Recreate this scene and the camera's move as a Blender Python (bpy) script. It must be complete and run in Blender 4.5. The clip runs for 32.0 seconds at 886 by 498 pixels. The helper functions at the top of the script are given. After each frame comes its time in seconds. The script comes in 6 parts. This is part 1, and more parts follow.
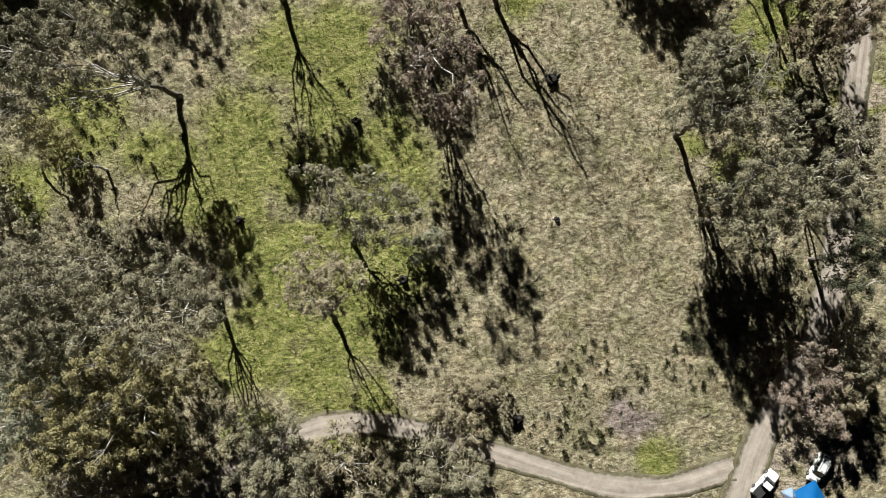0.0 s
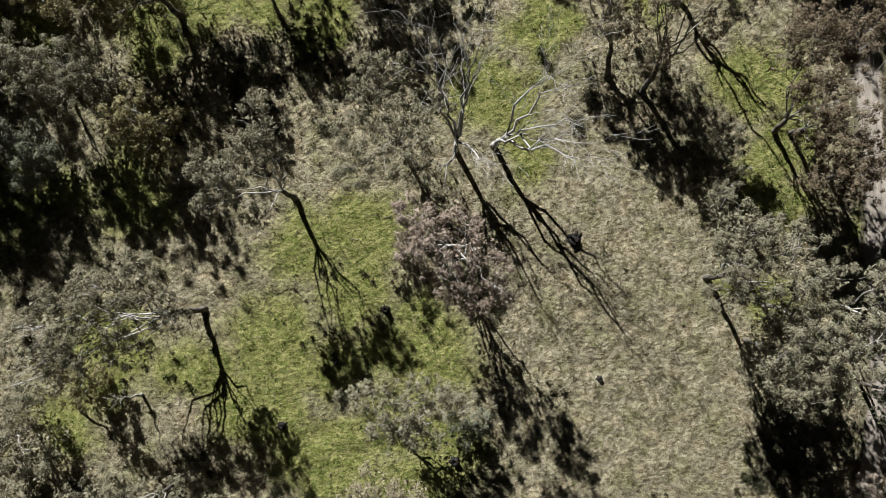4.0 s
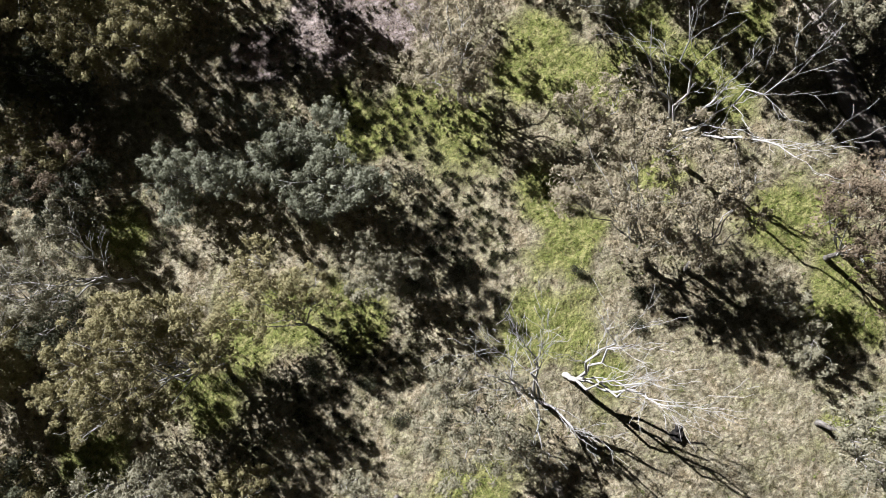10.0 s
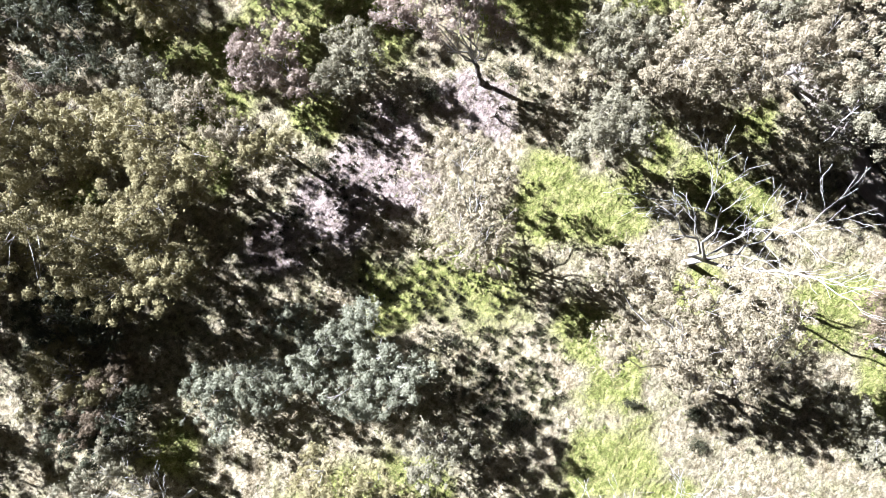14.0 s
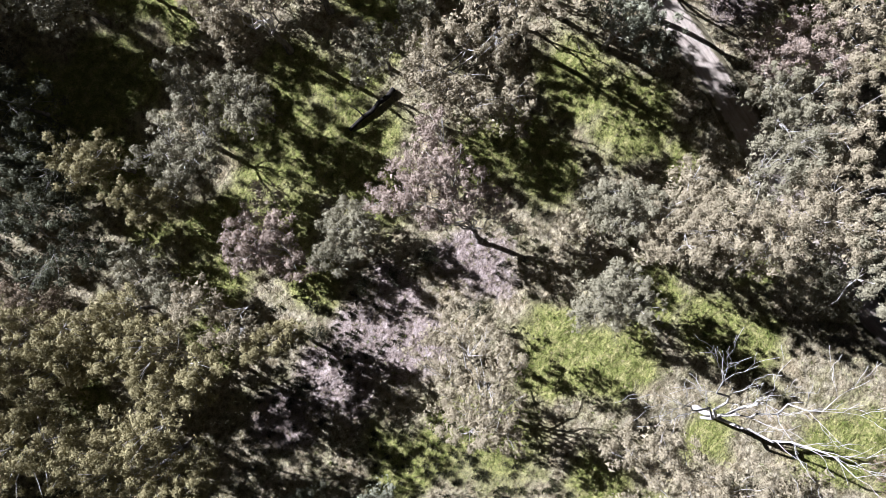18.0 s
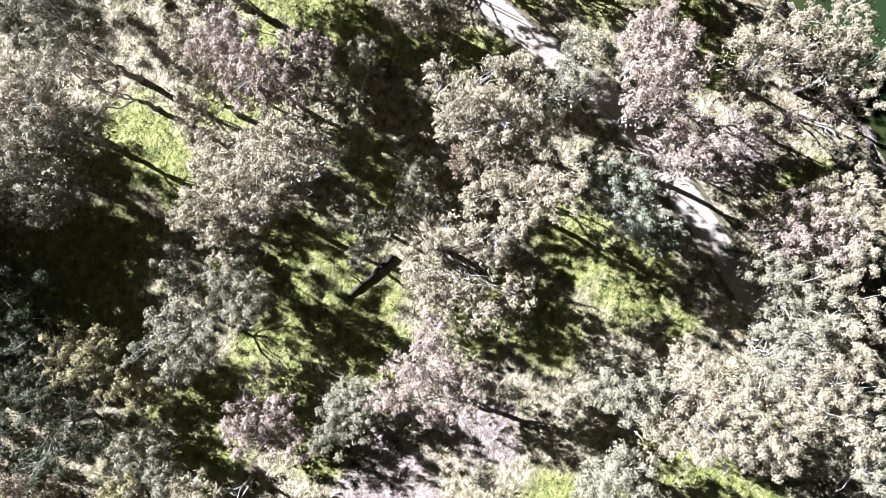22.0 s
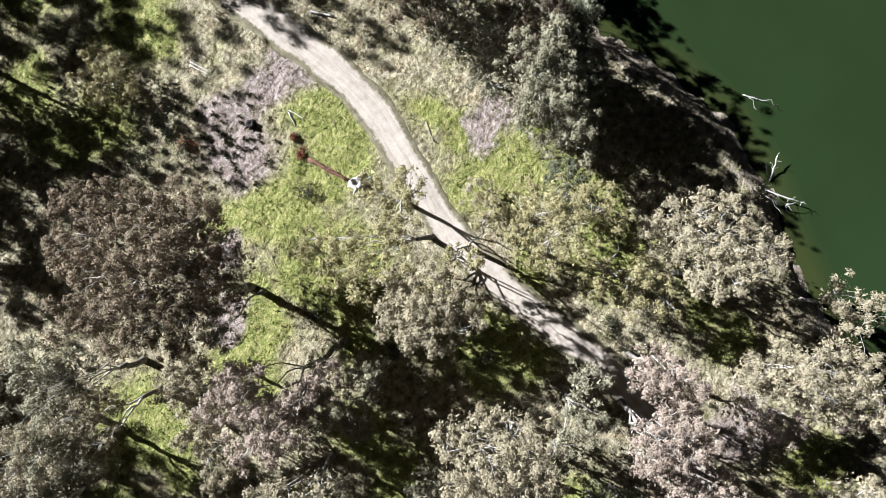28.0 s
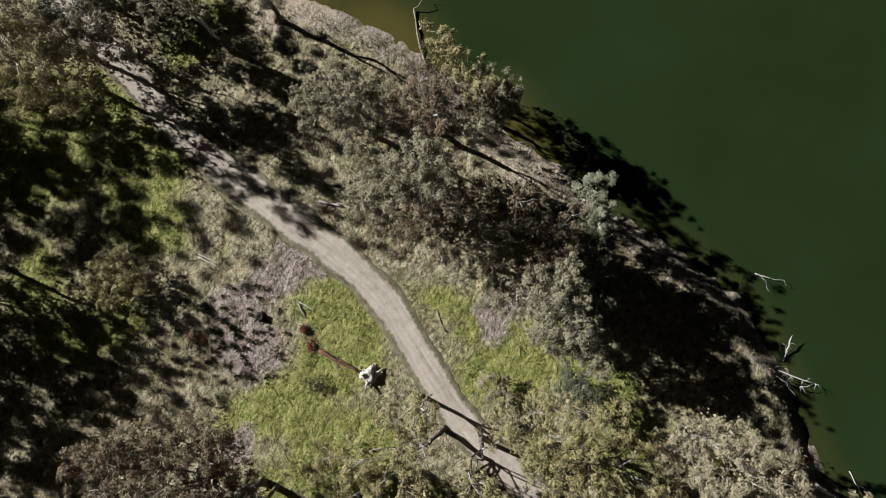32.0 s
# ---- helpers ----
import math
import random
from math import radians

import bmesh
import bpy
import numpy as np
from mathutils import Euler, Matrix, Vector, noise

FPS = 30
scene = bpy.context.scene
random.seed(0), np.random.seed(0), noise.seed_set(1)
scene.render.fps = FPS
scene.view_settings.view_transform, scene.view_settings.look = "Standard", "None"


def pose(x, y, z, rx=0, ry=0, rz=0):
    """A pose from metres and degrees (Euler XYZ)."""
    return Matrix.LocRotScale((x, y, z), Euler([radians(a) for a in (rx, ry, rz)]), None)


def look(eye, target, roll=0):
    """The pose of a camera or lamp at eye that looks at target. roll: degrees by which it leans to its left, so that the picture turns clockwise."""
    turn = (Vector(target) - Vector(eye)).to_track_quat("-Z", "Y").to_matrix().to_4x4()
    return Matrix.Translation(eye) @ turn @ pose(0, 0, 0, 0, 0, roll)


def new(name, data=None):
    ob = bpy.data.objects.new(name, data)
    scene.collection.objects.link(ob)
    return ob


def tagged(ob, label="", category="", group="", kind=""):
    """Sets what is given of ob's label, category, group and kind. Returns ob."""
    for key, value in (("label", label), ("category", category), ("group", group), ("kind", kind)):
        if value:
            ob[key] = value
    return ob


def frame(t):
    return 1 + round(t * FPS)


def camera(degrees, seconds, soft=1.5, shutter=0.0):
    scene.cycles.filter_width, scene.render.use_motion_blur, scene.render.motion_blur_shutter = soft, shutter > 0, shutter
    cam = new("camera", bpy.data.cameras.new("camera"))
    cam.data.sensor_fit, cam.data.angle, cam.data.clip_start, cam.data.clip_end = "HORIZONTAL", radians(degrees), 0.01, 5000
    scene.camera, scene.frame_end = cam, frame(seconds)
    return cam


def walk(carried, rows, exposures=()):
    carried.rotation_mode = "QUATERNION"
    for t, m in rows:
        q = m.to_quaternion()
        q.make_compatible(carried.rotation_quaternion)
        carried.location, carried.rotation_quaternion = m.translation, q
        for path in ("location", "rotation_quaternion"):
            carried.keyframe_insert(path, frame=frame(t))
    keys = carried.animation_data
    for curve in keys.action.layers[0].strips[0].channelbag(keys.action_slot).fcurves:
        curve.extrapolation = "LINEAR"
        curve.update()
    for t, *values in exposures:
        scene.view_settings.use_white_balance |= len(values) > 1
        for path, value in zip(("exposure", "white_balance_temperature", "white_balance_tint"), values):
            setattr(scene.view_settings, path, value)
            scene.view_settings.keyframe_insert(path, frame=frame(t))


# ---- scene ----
cam = camera(73.7, 32.0, soft=0.75)
PATH = [
    (0, pose(0.00, -0.00, 93.24, -0.17, 0.09, -0.00)),
    (0.5, pose(-0.62, 3.20, 93.03, -0.06, 0.08, -0.87)),
    (1, pose(-1.20, 6.50, 92.81, 0.14, 0.03, -1.85)),
    (1.5, pose(-1.78, 9.76, 92.62, 0.27, -0.03, -2.63)),
    (2, pose(-2.38, 13.14, 92.50, 0.47, -0.08, -2.84)),
    (2.5, pose(-2.94, 16.50, 92.45, 0.54, -0.16, -3.78)),
    (3, pose(-3.40, 20.02, 92.46, 0.65, -0.17, -5.21)),
    (3.5, pose(-3.66, 23.48, 92.47, 0.61, -0.15, -6.68)),
    (5.5, pose(-3.90, 37.40, 92.31, 0.63, 0.14, -12.68)),
    (6, pose(-3.97, 40.77, 92.19, 0.76, 0.13, -14.16)),
    (6.5, pose(-4.02, 43.86, 92.07, 0.91, 0.11, -15.59)),
    (7, pose(-3.93, 46.84, 92.00, 1.23, 0.19, -17.30)),
    (7.5, pose(-3.63, 49.64, 91.95, 1.55, 0.31, -19.16)),
    (8, pose(-3.19, 52.55, 91.91, 1.90, 0.53, -21.12)),
    (8.5, pose(-2.63, 55.53, 91.92, 2.00, 0.69, -23.07)),
    (9, pose(-1.98, 58.85, 92.01, 2.08, 0.83, -25.17)),
    (9.5, pose(-1.28, 62.28, 92.12, 1.95, 0.86, -27.28)),
    (10, pose(-0.50, 65.89, 92.20, 1.78, 0.87, -29.44)),
    (10.5, pose(0.43, 69.41, 92.25, 1.50, 0.86, -31.46)),
    (11, pose(1.44, 72.90, 92.30, 1.32, 0.81, -33.40)),
    (11.5, pose(2.45, 76.18, 92.34, 1.16, 0.73, -34.77)),
    (12, pose(3.45, 79.34, 92.35, 1.20, 0.68, -36.01)),
    (12.5, pose(4.48, 82.24, 92.37, 1.19, 0.61, -37.14)),
    (13, pose(5.72, 85.11, 92.38, 1.24, 0.58, -38.19)),
    (13.5, pose(7.17, 87.82, 92.38, 1.18, 0.59, -39.13)),
    (14, pose(8.86, 90.54, 92.35, 1.17, 0.63, -39.91)),
    (14.5, pose(10.70, 93.19, 92.29, 1.09, 0.63, -40.64)),
    (16.5, pose(18.90, 103.61, 91.93, 0.69, 0.38, -42.81)),
    (17, pose(21.01, 106.14, 91.87, 0.63, 0.29, -43.26)),
    (17.5, pose(23.09, 108.56, 91.84, 0.51, 0.21, -43.57)),
    (18, pose(25.24, 110.98, 91.79, 0.51, 0.15, -43.79)),
    (18.5, pose(27.34, 113.38, 91.71, 0.47, 0.10, -44.19)),
    (19, pose(29.46, 115.78, 91.62, 0.50, 0.03, -44.50)),
    (19.5, pose(31.50, 118.10, 91.53, 0.48, -0.08, -44.69)),
    (20, pose(33.61, 120.43, 91.48, 0.56, -0.16, -44.79)),
    (20.5, pose(35.72, 122.66, 91.48, 0.60, -0.20, -44.80)),
    (21, pose(37.94, 124.92, 91.49, 0.71, -0.18, -44.77)),
    (21.5, pose(40.17, 127.13, 91.51, 0.70, -0.16, -44.70)),
    (22, pose(42.50, 129.45, 91.54, 0.76, -0.16, -44.70)),
    (22.5, pose(44.79, 131.77, 91.58, 0.75, -0.18, -44.71)),
    (23, pose(47.17, 134.21, 91.65, 0.85, -0.20, -44.66)),
    (23.5, pose(49.55, 136.62, 91.71, 0.85, -0.21, -44.71)),
    (24, pose(52.01, 139.11, 91.75, 0.92, -0.19, -44.73)),
    (24.5, pose(54.42, 141.52, 91.76, 0.92, -0.17, -44.80)),
    (25, pose(56.90, 143.99, 91.76, 1.01, -0.14, -44.72)),
    (25.5, pose(59.32, 146.46, 91.75, 1.00, -0.14, -44.74)),
    (27.5, pose(69.28, 157.07, 91.74, 1.10, -0.09, -45.04)),
    (28, pose(71.85, 159.93, 91.73, 1.15, -0.09, -45.22)),
    (28.5, pose(74.38, 162.80, 91.72, 1.05, -0.11, -45.28)),
    (29, pose(76.96, 165.79, 91.72, 1.03, -0.10, -45.44)),
    (29.5, pose(79.46, 168.66, 91.71, 0.91, -0.12, -45.55)),
    (30, pose(81.93, 171.51, 91.69, 0.89, -0.14, -45.62)),
    (30.5, pose(84.28, 174.15, 91.66, 0.78, -0.16, -45.71)),
    (31, pose(86.72, 176.82, 91.66, 0.91, -0.15, -45.83)),
    (31.5, pose(89.13, 179.32, 91.67, 0.98, -0.15, -45.89)),
    (32, pose(91.61, 181.85, 91.67, 1.16, -0.11, -45.98)),
]
EXPOSURES = [
    (0, 1.38, 6330, 6), (1.2, 0.87, 6280, 6), (3, 0.84, 6230, 7), (3.5, 0.93, 6180, 7), (5.5, 2.04, 5600, 14), (6, 2.07, 5550, 13), (7, 2.09, 5570, 13), (9, 1.68, 5580, 13),
    (10, 1.71, 5820, 14), (11, 2.12, 5760, 16), (12, 2.23, 5590, 15), (14, 2.90, 5440, 17), (14.5, 2.91, 5460, 17),
    (16.5, 2.34, 5510, 18), (18, 2.04, 5510, 19), (20, 2.42, 5430, 18), (22, 2.82, 5380, 16), (23, 2.56, 5430, 15), (24, 2.11, 5580, 12), (25, 1.90, 5660, 14), (28, 2.14, 5680, 10), (30, 1.50, 6000, 9), (32, 1.16, 6120, 9),
]
walk(cam, PATH, EXPOSURES)

# ---- sun and sky ----
SUN_EL = radians(28.0)
SHADE = Vector((0.315, -0.949, 0)).normalized()  # the way shadows fall on the ground
sun_dir = Vector((SHADE.x * math.cos(SUN_EL), SHADE.y * math.cos(SUN_EL), -math.sin(SUN_EL)))
sun_data = bpy.data.lights.new("sun", "SUN")
sun_data.energy, sun_data.angle, sun_data.color = 5.0, radians(0.5), (1.0, 0.965, 0.91)
sun_lamp = new("sun", sun_data)
sun_lamp.matrix_world = look((0, 0, 200), Vector((0, 0, 200)) + sun_dir)
world = bpy.data.worlds.new("sky")
scene.world = world
world.use_nodes = True
sky = world.node_tree.nodes.new("ShaderNodeTexSky")
sky.sky_type, sky.sun_disc, sky.air_density, sky.dust_density = "NISHITA", False, 0.06, 0.0
sky.sun_elevation, sky.sun_rotation = SUN_EL, math.atan2(-SHADE.x, -SHADE.y)
world.node_tree.links.new(sky.outputs[0], world.node_tree.nodes["Background"].inputs[0])
world.node_tree.nodes["Background"].inputs[1].default_value = 0.004


# ---- materials ----
def matter(name, rough=0.9, spec=0.2):
    m = bpy.data.materials.new(name)
    m.use_nodes = True
    b = m.node_tree.nodes["Principled BSDF"]
    b.inputs["Roughness"].default_value = rough
    b.inputs["Specular IOR Level"].default_value = spec
    return m, m.node_tree.nodes, m.node_tree.links, b


def noise_node(n, l, scale, detail=4, rough=0.6, vec=None):
    t = n.new("ShaderNodeTexNoise")
    t.inputs["Scale"].default_value, t.inputs["Detail"].default_value, t.inputs["Roughness"].default_value = scale, detail, rough
    if vec is None:
        vec = n.new("ShaderNodeTexCoord").outputs["Object"]
    l.new(vec, t.inputs["Vector"])
    return t.outputs["Fac"]


def ramp(n, l, fac, *stops):
    r = n.new("ShaderNodeValToRGB")
    while len(r.color_ramp.elements) < len(stops):
        r.color_ramp.elements.new(0.5)
    for e, (p, c) in zip(r.color_ramp.elements, stops):
        e.position, e.color = p, (*c, 1) if len(c) == 3 else c
    l.new(fac, r.inputs[0])
    return r.outputs[0]


def blend(n, l, fac, a, b, mode="MIX"):
    x = n.new("ShaderNodeMix")
    x.data_type, x.blend_type = "RGBA", mode
    for sock, v in ((x.inputs[0], fac), (x.inputs[6], a), (x.inputs[7], b)):
        if isinstance(v, (int, float)):
            sock.default_value = v
        elif isinstance(v, tuple):
            sock.default_value = (*v, 1)
        else:
            l.new(v, sock)
    return x.outputs[2]


def maths(n, l, op, a, b, c=None):
    x = n.new("ShaderNodeMath")
    x.operation = op
    for sock, v in zip(x.inputs, (a, b, c)):
        if v is None:
            continue
        if isinstance(v, (int, float)):
            sock.default_value = v
        else:
            l.new(v, sock)
    return x.outputs[0]


def bump(n, l, b, height, strength, dist):
    x = n.new("ShaderNodeBump")
    x.inputs["Strength"].default_value, x.inputs["Distance"].default_value = strength, dist
    l.new(height, x.inputs["Height"])
    l.new(x.outputs[0], b.inputs["Normal"])


def soil_matter():
    m, n, l, b = matter("meadow", 0.95, 0.1)
    zone = n.new("ShaderNodeAttribute")
    zone.attribute_name = "zone"
    sep = n.new("ShaderNodeSeparateColor")
    l.new(zone.outputs["Color"], sep.inputs[0])
    big, mid, fine = noise_node(n, l, 0.12, 5), noise_node(n, l, 0.9, 6, 0.65), noise_node(n, l, 5.0, 4, 0.7)
    dry = ramp(n, l, mid, (0.3, (0.087, 0.071, 0.040)), (0.44, (0.170, 0.146, 0.093)), (0.59, (0.318, 0.283, 0.199)))
    lush = ramp(n, l, mid, (0.28, (0.077, 0.090, 0.019)), (0.46, (0.149, 0.159, 0.046)), (0.66, (0.268, 0.252, 0.104)))
    worn = ramp(n, l, mid, (0.3, (0.069, 0.052, 0.045)), (0.45, (0.191, 0.152, 0.132)), (0.66, (0.317, 0.267, 0.244)))
    sand = ramp(n, l, mid, (0.3, (0.248, 0.200, 0.143)), (0.7, (0.361, 0.309, 0.242)))
    drift = noise_node(n, l, 0.22, 5, 0.6)
    dry = blend(n, l, 0.9, dry, ramp(n, l, drift, (0.32, (0.72, 0.76, 0.58)), (0.5, (1, 1, 1)), (0.68, (1.12, 1.05, 0.98))), "MULTIPLY")
    g = maths(n, l, "ADD", sep.outputs[0], maths(n, l, "MULTIPLY_ADD", big, 0.9, -0.45))
    g = maths(n, l, "ADD", g, maths(n, l, "MULTIPLY_ADD", mid, 1.3, -0.65))
    g = maths(n, l, "ADD", g, maths(n, l, "MULTIPLY_ADD", fine, 0.5, -0.25))
    gfac = ramp(n, l, g, (0.08, (0, 0, 0)), (0.62, (1, 1, 1)))
    col = blend(n, l, gfac, dry, lush)
    w = maths(n, l, "ADD", sep.outputs[1], maths(n, l, "MULTIPLY_ADD", mid, 0.9, -0.45))
    col = blend(n, l, ramp(n, l, w, (0.3, (0, 0, 0)), (0.75, (1, 1, 1))), col, worn)
    s = maths(n, l, "ADD", sep.outputs[2], maths(n, l, "MULTIPLY_ADD", mid, 0.5, -0.25))
    col = blend(n, l, ramp(n, l, s, (0.35, (0, 0, 0)), (0.6, (1, 1, 1))), col, sand)
    col = blend(n, l, 0.75, col, ramp(n, l, fine, (0.35, (0.4, 0.39, 0.38)), (0.48, (0.95, 0.95, 0.95)), (0.63, (1.45, 1.45, 1.42))), "MULTIPLY")
    l.new(col, b.inputs["Base Color"])
    lump = noise_node(n, l, 1.5, 3, 0.55)
    bump(n, l, b, maths(n, l, "ADD", maths(n, l, "MULTIPLY", lump, 1.1), maths(n, l, "MULTIPLY", fine, 0.5)), 0.75, 0.75)
    return m


def leaf_matter(name, low, high, twig):
    m, n, l, b = matter(name, 0.7, 0.15)
    geo = n.new("ShaderNodeNewGeometry")
    big = noise_node(n, l, 0.35, 3)
    fac = maths(n, l, "ADD", maths(n, l, "MULTIPLY", geo.outputs["Random Per Island"], 0.3), maths(n, l, "MULTIPLY", big, 0.7))
    col = ramp(n, l, fac, (0.1, twig), (0.3, low), (0.75, high))
    l.new(col, b.inputs["Base Color"])
    thin = n.new("ShaderNodeBsdfTranslucent")
    l.new(col, thin.inputs[0])
    mix = n.new("ShaderNodeMixShader")
    mix.inputs[0].default_value = 0.18
    l.new(b.outputs[0], mix.inputs[1])
    l.new(thin.outputs[0], mix.inputs[2])
    l.new(mix.outputs[0], n["Material Output"].inputs[0])
    return m


def bark_matter(name, pale, dark, split=0.5):
    m, n, l, b = matter(name, 0.85, 0.2)
    co = n.new("ShaderNodeTexCoord")
    mp = n.new("ShaderNodeMapping")
    mp.inputs["Scale"].default_value = (1, 1, 0.25)
    l.new(co.outputs["Object"], mp.inputs[0])
    f = noise_node(n, l, 2.2, 6, 0.65, mp.outputs[0])
    l.new(ramp(n, l, f, (split - 0.12, dark), (split + 0.12, pale)), b.inputs["Base Color"])
    bump(n, l, b, f, 0.6, 0.08)
    return m


def plain_matter(name, low, high, scale=4.0, rough=0.8, spec=0.3, metal=0.0, relief=0.0):
    m, n, l, b = matter(name, rough, spec)
    f = noise_node(n, l, scale, 5)
    l.new(ramp(n, l, f, (0.3, low), (0.7, high)), b.inputs["Base Color"])
    b.inputs["Metallic"].default_value = metal
    if relief:
        bump(n, l, b, f, 0.8, relief)
    return m


def water_matter():
    m, n, l, b = matter("river_water", 0.12, 0.5)
    big, fine = noise_node(n, l, 0.03, 3), noise_node(n, l, 0.7, 3)
    zone = n.new("ShaderNodeAttribute")
    zone.attribute_name = "shoal"
    deep = ramp(n, l, big, (0.3, (0.0118, 0.0204, 0.0064)), (0.7, (0.0150, 0.0262, 0.0096)))
    l.new(blend(n, l, zone.outputs["Fac"], deep, (0.056, 0.049, 0.014)), b.inputs["Base Color"])
    bump(n, l, b, fine, 0.05, 0.1)
    return m


SOIL = soil_matter()
LEAVES = {
    "grey": leaf_matter("grey_green_leaves", (0.152, 0.140, 0.091), (0.258, 0.242, 0.165), (0.091, 0.079, 0.054)),
    "green": leaf_matter("blue_green_leaves", (0.135, 0.138, 0.092), (0.254, 0.257, 0.182), (0.058, 0.058, 0.040)),
    "olive": leaf_matter("olive_leaves", (0.177, 0.154, 0.073), (0.305, 0.272, 0.140), (0.082, 0.070, 0.039)),
    "brown": leaf_matter("brownish_leaves", (0.115, 0.088, 0.056), (0.205, 0.161, 0.107), (0.061, 0.044, 0.032)),
    "tan": leaf_matter("straw_grey_leaves", (0.196, 0.167, 0.107), (0.312, 0.273, 0.185), (0.117, 0.093, 0.064)),
    "pink": leaf_matter("dusty_pink_brown_leaves", (0.208, 0.162, 0.126), (0.328, 0.268, 0.217), (0.114, 0.080, 0.067)),
    # Shade is put into this leaf colour: a darkened green for shaded crowns.
    "dark": leaf_matter("shade_dark_green_leaves", (0.053, 0.055, 0.032), (0.109, 0.114, 0.070), (0.026, 0.026, 0.016)),
}
BARK = bark_matter("gum_bark", (0.185, 0.170, 0.150), (0.052, 0.043, 0.036))
LIMB = bark_matter("pale_limb_bark", (0.400, 0.382, 0.352), (0.160, 0.142, 0.122), 0.44)
BONE = bark_matter("bleached_wood", (0.374, 0.360, 0.335), (0.207, 0.190, 0.173), 0.4)
SPLIT = bark_matter("weathered_log", (0.191, 0.171, 0.132), (0.090, 0.073, 0.052), 0.45)
CHAR = bark_matter("charred_wood", (0.035, 0.030, 0.024), (0.007, 0.006, 0.006), 0.55)


def dirt_matter():
    m, n, l, b = matter("pale_track_dirt", 0.95, 0.1)
    rim = n.new("ShaderNodeAttribute")
    rim.attribute_name = "rim"
    mid, fine = noise_node(n, l, 0.7, 6, 0.65), noise_node(n, l, 6.0, 4, 0.7)
    dust = ramp(n, l, mid, (0.3, (0.254, 0.215, 0.178)), (0.7, (0.356, 0.315, 0.268)))
    verge = ramp(n, l, mid, (0.3, (0.056, 0.048, 0.024)), (0.65, (0.160, 0.144, 0.097)))
    edge = maths(n, l, "ADD", rim.outputs["Fac"], maths(n, l, "MULTIPLY_ADD", noise_node(n, l, 1.3, 6, 0.7), 1.1, -0.55))
    col = blend(n, l, ramp(n, l, edge, (0.4, (0, 0, 0)), (0.7, (1, 1, 1))), dust, verge)
    col = blend(n, l, 0.6, col, ramp(n, l, fine, (0.25, (0.6, 0.6, 0.6)), (0.5, (1, 1, 1)), (0.8, (1.2, 1.2, 1.2))), "MULTIPLY")
    lane = n.new("ShaderNodeAttribute")
    lane.attribute_name = "lane"
    streak = noise_node(n, l, 1.0, 5, 0.6, lane.outputs["Vector"])
    col = blend(n, l, 0.85, col, ramp(n, l, streak, (0.3, (0.68, 0.66, 0.65)), (0.5, (1, 1, 1)), (0.7, (1.22, 1.21, 1.2))), "MULTIPLY")
    l.new(col, b.inputs["Base Color"])
    bump(n, l, b, fine, 0.6, 0.06)
    return m


DIRT = dirt_matter()
WATER = water_matter()
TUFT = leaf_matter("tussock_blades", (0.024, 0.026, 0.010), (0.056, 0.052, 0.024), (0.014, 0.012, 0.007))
STRAW = leaf_matter("straw_blades", (0.126, 0.106, 0.056), (0.250, 0.220, 0.131), (0.076, 0.059, 0.031))
GRASS = leaf_matter("green_blades", (0.060, 0.083, 0.012), (0.131, 0.153, 0.036), (0.041, 0.053, 0.012))


# ---- mesh helpers ----
def mesh_of(name, verts, faces, material):
    """faces: arrays of vertex numbers, all triangles or all quads in each array."""
    me = bpy.data.meshes.new(name)
    verts = np.asarray(verts, np.float32)
    faces = [np.asarray(f, np.int32) for f in faces if len(f)]
    loops = np.concatenate([f.ravel() for f in faces])
    sizes = np.concatenate([np.full(len(f), f.shape[1], np.int32) for f in faces])
    me.vertices.add(len(verts))
    me.vertices.foreach_set("co", verts.ravel())
    me.loops.add(len(loops))
    me.loops.foreach_set("vertex_index", loops)
    me.polygons.add(len(sizes))
    me.polygons.foreach_set("loop_start", np.concatenate([[0], np.cumsum(sizes)[:-1]]).astype(np.int32))
    me.update(calc_edges=True)
    if material:
        me.materials.append(material)
    return me


def child(name, me, parent, label=""):
    ob = new(name, me)
    ob.parent = parent
    return tagged(ob, label)


def part(name, bm, material, parent, label=""):
    me = bpy.data.meshes.new(name)
    bm.to_mesh(me)
    bm.free()
    me.materials.append(material)
    return child(name, me, parent, label)


